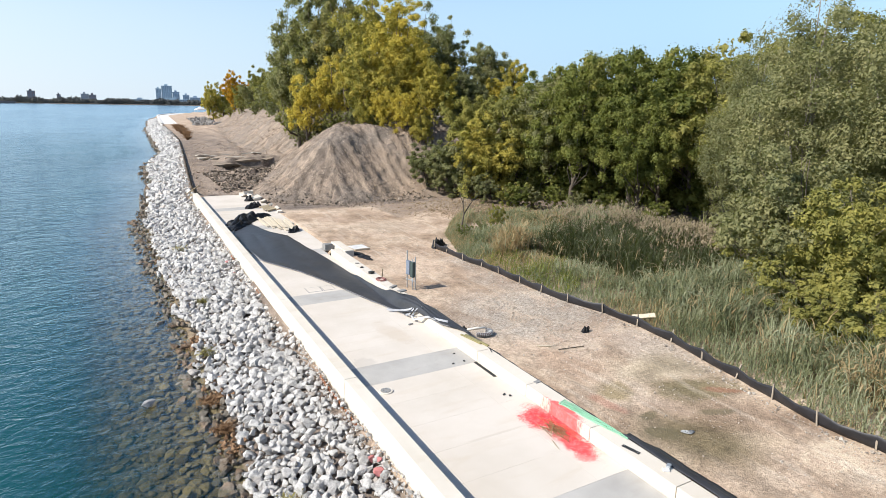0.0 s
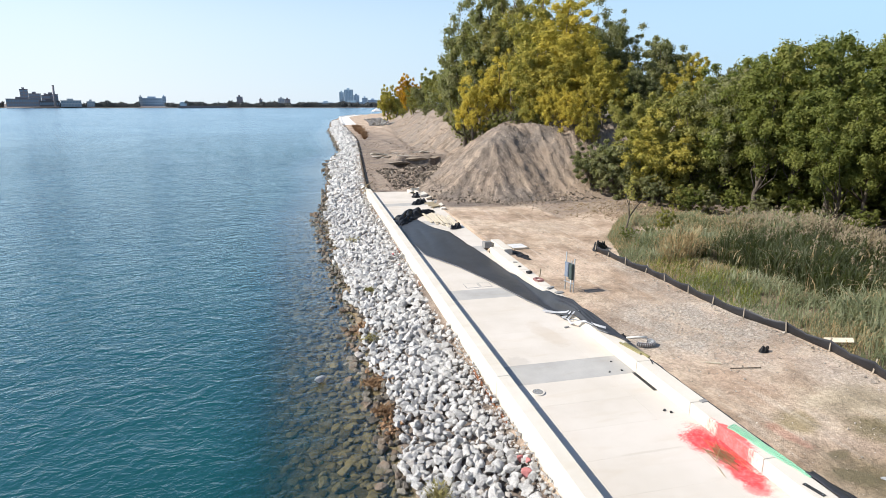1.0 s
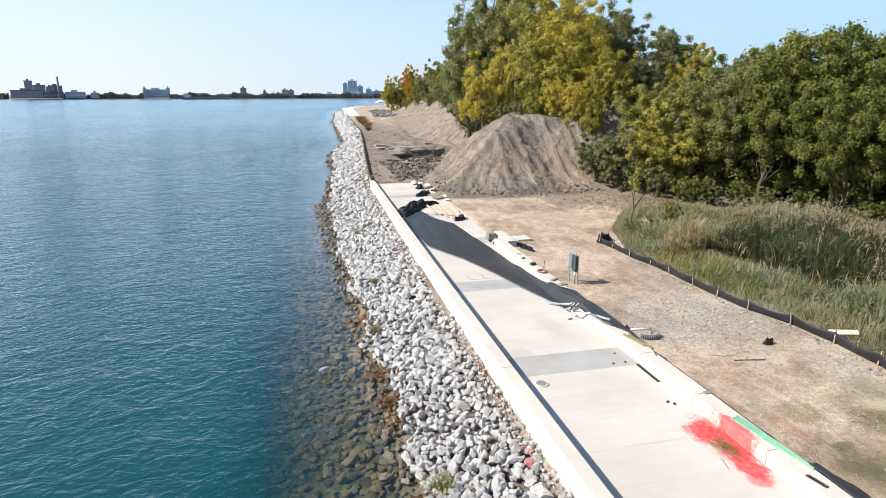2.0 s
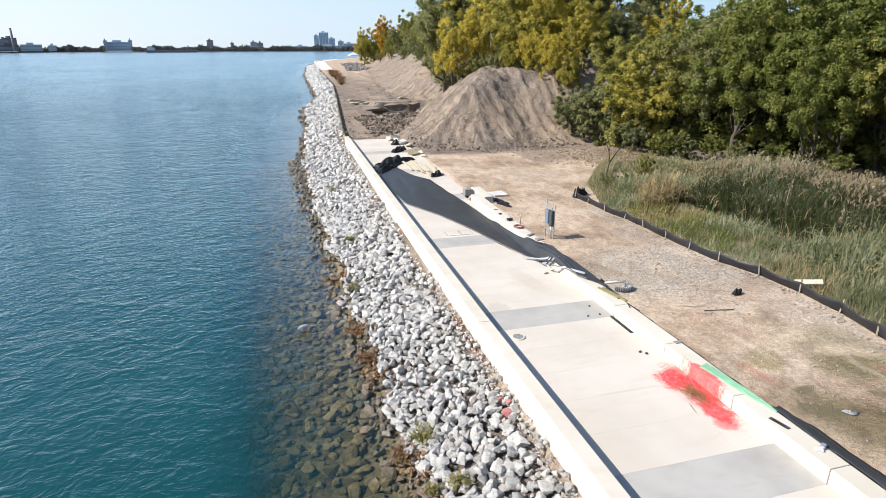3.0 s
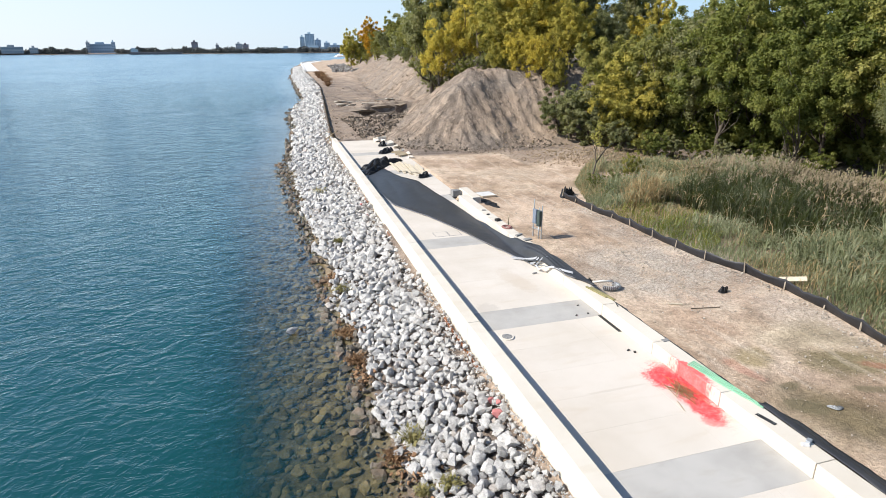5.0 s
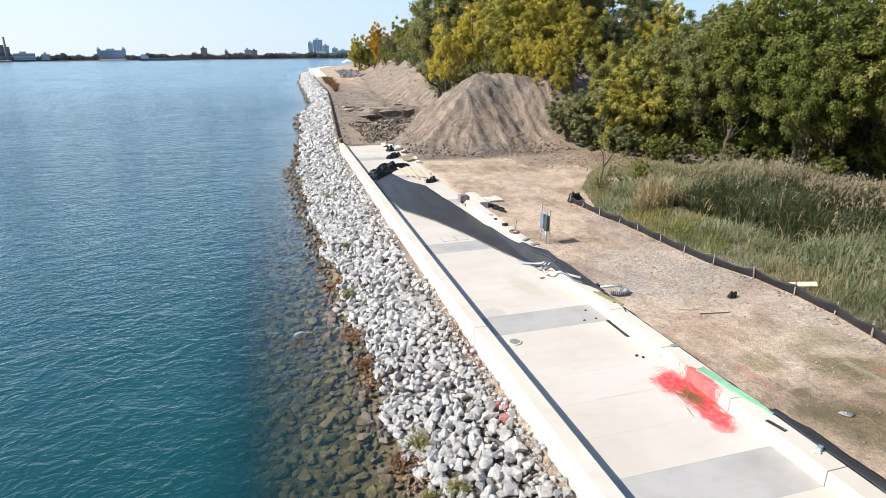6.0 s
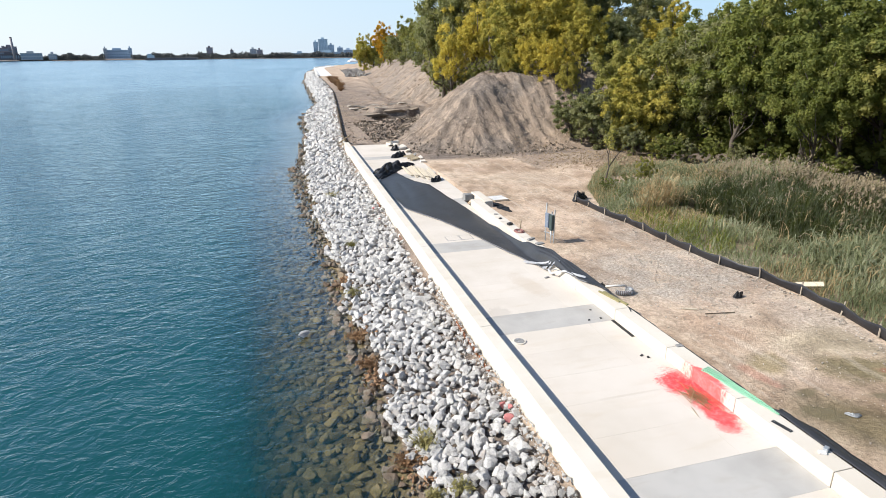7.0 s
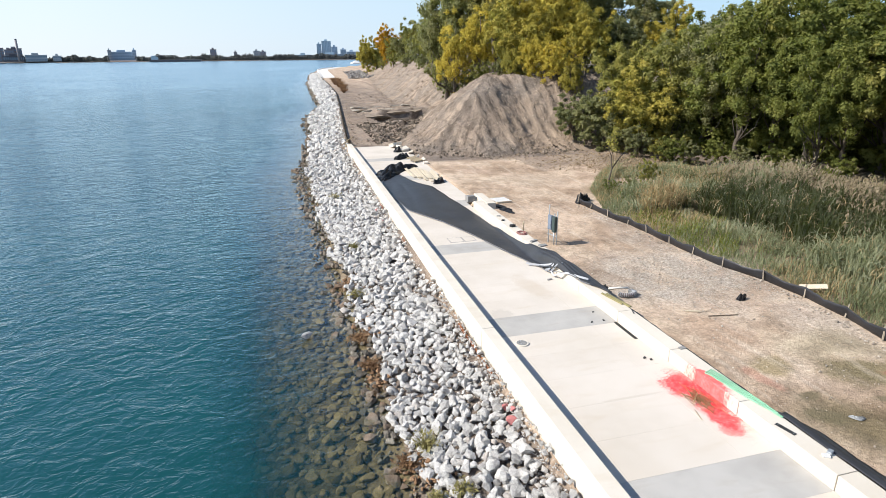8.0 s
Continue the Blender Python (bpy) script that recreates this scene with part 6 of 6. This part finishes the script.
tagged(pipe, "short white plastic pipe lying on the dirt", "pipe")

lid = thing("cleanout_cover", "round concrete cleanout cover set in the pavement", "cover", pose(6.92, 15.93, 0.0))
part("collar", tube_mesh("collar", [(0, 0, 0.002), (0, 0, 0.035)], [0.235, 0.225], M_WALL, 24, False), None, lid)
part("plate", tube_mesh("plate", [(0, 0, 0.036), (0, 0, 0.048)], [0.17, 0.165], M_BLOCK, 20, False), None, lid, "grey steel plate")
for a in (0.3, 1.6, 2.9, 4.2):
    part("bolt", tube_mesh("bolt", [(0.1 * math.cos(a), 0.1 * math.sin(a), 0.048), (0.1 * math.cos(a), 0.1 * math.sin(a), 0.07)], 0.02, M_STEEL, 6, False), None, lid)

for x, w, label in ((8.02, 0.36, "flush square access cover in the pavement"), (8.72, 0.30, "second flush access cover beside the grey band")):
    access = thing("access_cover", label, "cover", pose(x, 27.3, 0.0), group="access covers in the pavement")
    part("frame", new_box((-w, -0.38, 0.001), (w, 0.38, 0.006), 0.001), M_BLOCK, access)
    part("plate", new_box((-w + 0.03, -0.35, 0.0065), (w - 0.03, 0.35, 0.010), 0.001), M_PAVE, access)

slot = thing("slot_drain", "dark slot drain at the foot of the upstand", "drain", pose(10.68, 15.86, 0.0))
part("frame", new_box((-0.06, -0.66, 0.001), (0.06, 0.66, 0.012), 0.002), M_SLOT, slot)
for k in range(22):
    part("bar", new_box((-0.05, -0.62 + k * 0.058, 0.0125), (0.05, -0.60 + k * 0.058, 0.018), 0.001), M_SLOT, slot)
scupper = thing("scupper_plate", "dark steel scupper plate on top of the upstand", "drain", pose(10.99, 9.42, WALL_TOP, 0, 0, 12))
part("plate", new_box((-0.055, -0.25, 0.001), (0.055, 0.25, 0.014), 0.003), M_SLOT, scupper)
for y in (-0.2, 0.2):
    part("bolt", tube_mesh("bolt", [(0, y, 0.0145), (0, y, 0.022)], 0.012, M_STEEL, 6, False), None, scupper)

for y, z in ((15.6, -0.62), (16.9, -0.60), (18.2, -0.58), (29.5, -0.6), (37.0, -0.6)):
    ob = new("sheet_pile", bm_mesh("sheet_pile", new_box((-0.015, -0.55, -0.4), (0.015, 0.55, 0.22), 0.004), M_RUST))
    ob.matrix_basis = pose(5.66 + bend(y), y, z, 0, -12, 0)
    tagged(ob, "rusty steel plate edge showing between wall and rocks", "steel plate", group="rusty plates along the wall")

for x, y, s, turn in ((5.40, 13.4, 0.34, 0.4), (5.35, 12.85, 0.38, 2.0), (5.5, 13.1, 0.22, 1.0), (5.35, 34.0, 0.3, 1.0), (5.45, 36.5, 0.35, 2.6)):
    me = ROCKS[int(s * 100) % 16].copy()
    me.materials[0] = M_REDROCK
    ob = new("painted_rock", me)
    ob.matrix_basis = Matrix.LocRotScale((x, y, gz(x, y) + 0.24), Euler((0.3, 0.2, turn)), (s, s, s))
    tagged(ob, "stone stained pink by marking paint", "stone", group="pink stones by the wall")

# broken concrete at the far corner of the pavement
crng = np.random.default_rng(88)
for x, y, s in ((10.9, 58.9, 0.95), (11.3, 58.2, 0.6), (11.3, 56.2, 0.7), (11.6, 54.4, 0.5), (11.5, 51.6, 0.45), (11.9, 50.6, 0.35), (11.7, 48.9, 0.4), (11.4, 57.2, 0.5)):
    bm = new_box((-0.5, -0.4, -0.22), (0.5, 0.4, 0.22), 0.05)
    for v in bm.verts:
        v.co += Vector(crng.normal(size=3)) * 0.05 + Vector((0.12 * v.co.y, 0.2 * v.co.x * v.co.y, 0.15 * v.co.x))
    ob = new("concrete_lump", bm_mesh("concrete_lump", bm, M_WALL))
    ob.matrix_basis = Matrix.LocRotScale((x, y, s * 0.26), Euler((crng.normal() * 0.3, crng.normal() * 0.35, crng.uniform(0, 6))), (s * 1.1, s * 1.1, s * 0.9))
    tagged(ob, "lump of broken pale concrete at the pavement corner", "concrete", group="broken concrete at the corner")
pallet = thing("pallet", "weathered wooden pallet dropped on the pavement", "pallet", pose(11.0, 50.2, 0.16, 14, 0, 35))
for k in range(6):
    part("slat", new_box((-0.5 + k * 0.18, -0.5, 0.10), (-0.37 + k * 0.18, 0.5, 0.125), 0.003), M_OLDTIMBER, pallet)
for y in (-0.45, 0.0, 0.45):
    part("bearer", new_box((-0.5, y - 0.05, 0.0), (0.53, y + 0.05, 0.099), 0.005), M_OLDTIMBER, pallet)

# ---- plants on their own ----
def tuft_mesh(name, seed, count, height, spread, material, wide=0.012, leaves=3):
    rng = np.random.default_rng(seed)
    quads = []
    for _ in range(count):
        a, k = rng.uniform(0, 6.28), rng.random() ** 0.7 * spread
        p = np.array([math.cos(a) * k * 0.3, math.sin(a) * k * 0.3, 0.0])
        h = height * rng.uniform(0.5, 1.1)
        side = np.array([-math.sin(a), math.cos(a), 0]) * wide
        pts = [p + np.array([math.cos(a) * k * t * t, math.sin(a) * k * t * t, h * (t - 0.3 * t ** 3)]) for t in (0, 0.5, 1.0)]
        for i, (w0, w1) in enumerate(((1, 0.9), (0.9, 0.15))):
            quads += [pts[i] - side * w0, pts[i] + side * w0, pts[i + 1] + side * w1, pts[i + 1] - side * w1]
        for _ in range(leaves):
            c = pts[1] + (pts[2] - pts[1]) * rng.random() + rng.normal(size=3) * 0.05
            b = rng.normal(size=3) * 0.035
            e = rng.normal(size=3) * 0.02
            quads += [c - b, c + e, c + b, c - e]
    return quads_mesh(name, np.array(quads), len(quads) // 4, 4, material)


M_DRYWEED = leaf_material("dry_yellow_weeds", [(0.14, 0.13, 0.05), (0.28, 0.25, 0.10), (0.42, 0.36, 0.17)], live=0.0)
M_RUSTLEAF = leaf_material("russet_scrub", [(0.16, 0.10, 0.055), (0.26, 0.155, 0.085), (0.34, 0.23, 0.12)], live=0.0)
for i, (x, y, h, w) in enumerate(((3.03, 13.25, 0.62, 0.45), (3.5, 11.2, 0.40, 0.3), (2.85, 11.3, 0.34, 0.25), (3.5, 10.1, 0.4, 0.3), (3.25, 30.8, 0.5, 0.4), (2.6, 24.6, 0.4, 0.35), (3.3, 43.0, 0.5, 0.5))):
    ob = new("weed", tuft_mesh("weed", 200 + i, 110, h, w, M_DRYWEED, 0.007, 1))
    ob.location = (x, y, gz(x, y) + 0.16)
    tagged(ob, "yellow-green weed growing among the rocks", "plant", group="weeds on the riprap", kind="stuff")
for i, (x, y, h, w) in enumerate(((2.2, 20.6, 0.3, 0.5), (2.3, 18.4, 0.3, 0.4), (2.5, 12.9, 0.3, 0.4), (2.2, 11.0, 0.3, 0.4))):
    ob = new("dead_weed", tuft_mesh("dead_weed", 220 + i, 120, h, w, M_RUSTLEAF))
    ob.location = (x, y, gz(x, y) + 0.12)
    tagged(ob, "rust-brown dead weed along the waterline", "plant", group="dead weeds at the waterline", kind="stuff")
for i, (az, dist, h) in enumerate(((53.6, 41.5, 3.4), (54.9, 40.5, 2.6), (52.2, 43.0, 2.2))):
    x, y = polar(az, dist)
    ob = new("tall_herb", tuft_mesh("tall_herb", 280 + i, 46, h, 1.3, M_LEAF_GREY, 0.05, 9))
    ob.location = (x, y, gz(x, y))
    tagged(ob, "tall grey-green herb before the dark gap in the trees", "plant", group="tall herbs behind the reeds", kind="stuff")


def straw_mesh(seed, count):
    """Dry stalks lying about, most of them one way."""
    rng = np.random.default_rng(seed)
    quads = []
    for _ in range(count):
        c = np.array([rng.normal() * 0.16, rng.normal() * 0.26, rng.uniform(0.01, 0.07)])
        a = 1.75 + rng.normal() * 0.45
        d = np.array([math.cos(a), math.sin(a), rng.normal() * 0.05]) * rng.uniform(0.12, 0.36)
        e = np.array([-math.sin(a), math.cos(a), 0.25]) * rng.uniform(0.006, 0.014)
        quads += [c - d - e, c - d + e, c + d + e, c + d - e]
    return quads_mesh("straw", np.array(quads), len(quads) // 4, 4, M_STRAW)


ob = new("straw", straw_mesh(240, 70))
ob.location = (10.28, 11.5, 0.0)
tagged(ob, "dry straw clump lying on the red paint", "straw", kind="stuff")


def build_sapling():
    root = thing("sapling", "crooked bare sapling with a few yellow leaves", "tree", pose(21.2, 35.2, gz(21.2, 35.2)))
    v, f = [], []
    tube(v, f, [(0, 0, -0.1), (0.05, 0, 0.8), (0.2, 0, 1.5), (0.1, 0, 2.3), (0.25, 0, 3.3)], [0.07, 0.06, 0.05, 0.035, 0.012])
    tube(v, f, [(0.2, 0, 1.5), (0.7, 0, 2.2), (1.25, 0.1, 2.7), (1.6, 0.1, 2.8)], [0.045, 0.035, 0.022, 0.01])
    tube(v, f, [(0.1, 0, 2.3), (-0.1, 0.1, 2.9), (0.0, 0.1, 3.5)], [0.03, 0.02, 0.008])
    part("trunk", mesh_from("trunk", v, f, [M_BARK], True), None, root)
    rng = np.random.default_rng(9)
    c = np.array([(0.2, 0, 3.3), (0.0, 0.1, 3.2), (0.1, -0.1, 2.9), (0.4, 0.1, 3.7), (0.3, 0, 4.0)])
    q, n = leaf_cloud(c, np.full(len(c), 0.5), 40, 0.11, rng)
    part("crown", quads_mesh("crown", q, n, 3, M_LEAF_OLIVE), None, root)


build_sapling()
plant("shrub", 24.6, 35.7, 2.0, M_LEAF_OLIVE, "small yellow-leaved bush at the end of the reeds", 0.7, "shrub")
plant("shrub_b", 20.6, 33.6, 1.2, M_LEAF_GREEN, "low green weeds by the end of the silt fence", 1.2, "shrub")
plant("shrub", 20.2, 31.2, 0.9, M_LEAF_GREEN, "low bright green weeds behind the silt fence", 1.5, "shrub")
plant("shrub_b", 22.4, 34.2, 1.3, M_LEAF_GREY, "grey-green weeds beside the sapling", 1.1, "shrub")
for i, (x, y, h, w) in enumerate(((15.6, 150, 1.3, 1.0), (16.2, 157, 1.7, 1.2), (17.2, 166, 2.0, 1.4), (17.0, 176, 2.0, 1.4), (18.2, 184, 2.2, 1.5), (17.4, 192, 2.0, 1.4), (19.5, 204, 2.3, 1.6), (18.8, 214, 2.0, 1.5))):
    ob = new("scrub", tuft_mesh("scrub", 260 + i, 420, h, w, M_RUSTLEAF, 0.03, 4))
    ob.location = (x, y, gz(x, y))
    tagged(ob, "russet dry scrub beside the dirt track", "plant", group="russet scrub", kind="stuff")

# ---- along the shore past the wall ----
def build_barrier():
    root = thing("timber_barrier", "low weathered timber barrier along the top of the rocks", "barrier")
    y = 61.2
    while y < 245:
        y1 = y + (3.0 if y < 130 else 6.0)
        x0, x1 = float(shore(y)) + 0.25, float(shore(y1)) + 0.25
        a, b = Vector((x0, y, -0.02)), Vector((x1, y1, -0.02))
        n = (b - a).length
        bm = new_box((-0.05, 0.01, 0), (0.05, n - 0.01, 0.42), 0.008)
        ob = part("board", bm, M_DARKTIMBER, root)
        ob.matrix_basis = Matrix.Translation(a) @ (b - a).to_track_quat("Y", "Z").to_matrix().to_4x4()
        post = part("post", new_box((-0.06, -0.06, -0.2), (0.06, 0.06, 0.60), 0.008), M_DARKTIMBER, root)
        post.location = (x0 + 0.13, y + 0.1, 0)
        y = y1


build_barrier()


M_FARRUBBLE = make_rock("grey_broken_concrete", (0.17, 0.16, 0.15), (0.30, 0.285, 0.265), (0.40, 0.38, 0.35))
M_WHITEPAVE = concrete("fresh_white_concrete", (0.74, 0.71, 0.66), (0.66, 0.63, 0.58))


def build_far_pavement():
    root = thing("pavement_far", "finished white stretch of promenade farther along the shore", "pavement", kind="structure")
    for lo, hi, z, name in ((0.2, 0.9, 0.5, "wall_top"), (1.1, 6.0, 0.12, "slab")):
        for y in range(248, 440, 16):
            bm = bmesh.new()
            box(bm, (0, y, -0.5), (1, y + 15.9, z))
            for v in bm.verts:
                v.co.x = float(shore(v.co.y)) + (lo if v.co.x < 0.5 else hi)
            part(name, bm, M_WHITEPAVE, root)


build_far_pavement()


def far_rubble(rng):
    y = rng.uniform(232, 325)
    return float(np.interp(y, [232, 325], [27, 34])) + rng.uniform(0, 9), y, 0.9 * float(np.clip(rng.lognormal(0, 0.4), 0.4, 2.4))


strewn("rubble", "field of grey broken concrete beside the far track", 620, 12, far_rubble, M_FARRUBBLE, "rubble")
for x, y, w in ((54, 430, 6), (63, 445, 5.5)):
    tent = thing("canopy_tent", "white peaked event canopy far along the shore", "tent", pose(x, y, gz(x, y), 0, 0, 10))
    bm = bmesh.new()
    corners = [bm.verts.new((sx * w / 2, sy * w / 2, 3.2)) for sx, sy in ((-1, -1), (1, -1), (1, 1), (-1, 1))]
    skirt = [bm.verts.new((sx * w / 2, sy * w / 2, 2.7)) for sx, sy in ((-1, -1), (1, -1), (1, 1), (-1, 1))]
    peak = bm.verts.new((0, 0, 5.0))
    for i in range(4):
        bm.faces.new((corners[i], corners[(i + 1) % 4], peak))
        bm.faces.new((skirt[i], skirt[(i + 1) % 4], corners[(i + 1) % 4], corners[i]))
    part("roof", bm, M_LITTERWHITE, tent)
    for sx, sy in ((-1, -1), (1, -1), (1, 1), (-1, 1)):
        part("pole", tube_mesh("pole", [(sx * w / 2, sy * w / 2, -0.3), (sx * w / 2, sy * w / 2, 2.9)], 0.06, M_STEEL, 6), None, tent)


# ---- green netting on the upstand ----
def build_netting():
    """A strip of green plastic netting lying along the top of the upstand, its end turned down over the edge."""
    def place(t, s):
        x = 11.02 + 0.30 * t + 0.30 * (s - 0.5) * (1 - 0.45 * t) + 0.02 * math.sin(t * 9)
        y = 12.2 - 2.35 * t + 0.10 * (s - 0.5)
        over = max(0.0, x - 11.31)
        return Vector((min(x, 11.345), y, WALL_TOP + 0.014 + 0.016 * abs(math.sin(t * 17 + s * 5)) - over * 1.1))

    root = thing("plastic_netting", "strip of bright green plastic netting lying along the upstand", "netting")
    v, f = [], []
    for k in range(5):
        tube(v, f, [place(i / 44, k / 4) for i in range(45)], [0.011] * 45, 5)
    part("long_strands", mesh_from("long_strands", v, f, [M_NET], True), None, root)
    v, f = [], []
    for i in range(34):
        tube(v, f, [place(i / 33, k / 6) for k in range(7)], [0.013] * 7, 5)
    part("cross_strands", mesh_from("cross_strands", v, f, [M_NET], True), None, root)


M_NET = simple("green_plastic_netting", (0.27, 0.55, 0.36), 0.5, 0.2, 8, 0.2)
build_netting()

# ---- orange clay among the waterline stones ----
def clay_spots(rng):
    cx, cy, r = ((2.55, 21.4, 0.5), (2.75, 12.4, 0.45), (2.95, 10.6, 0.4), (2.35, 17.4, 0.3), (2.35, 26.5, 0.35))[rng.integers(0, 5)]
    return cx + rng.normal() * r * 0.6, cy + rng.normal() * r, 0.10 * float(np.clip(rng.lognormal(0, 0.5), 0.4, 2.6))


strewn("clay_lumps", "orange-brown clay showing between the waterline stones", 700, 15, clay_spots, M_RUSTCLOD, "earth", sink=0.9)
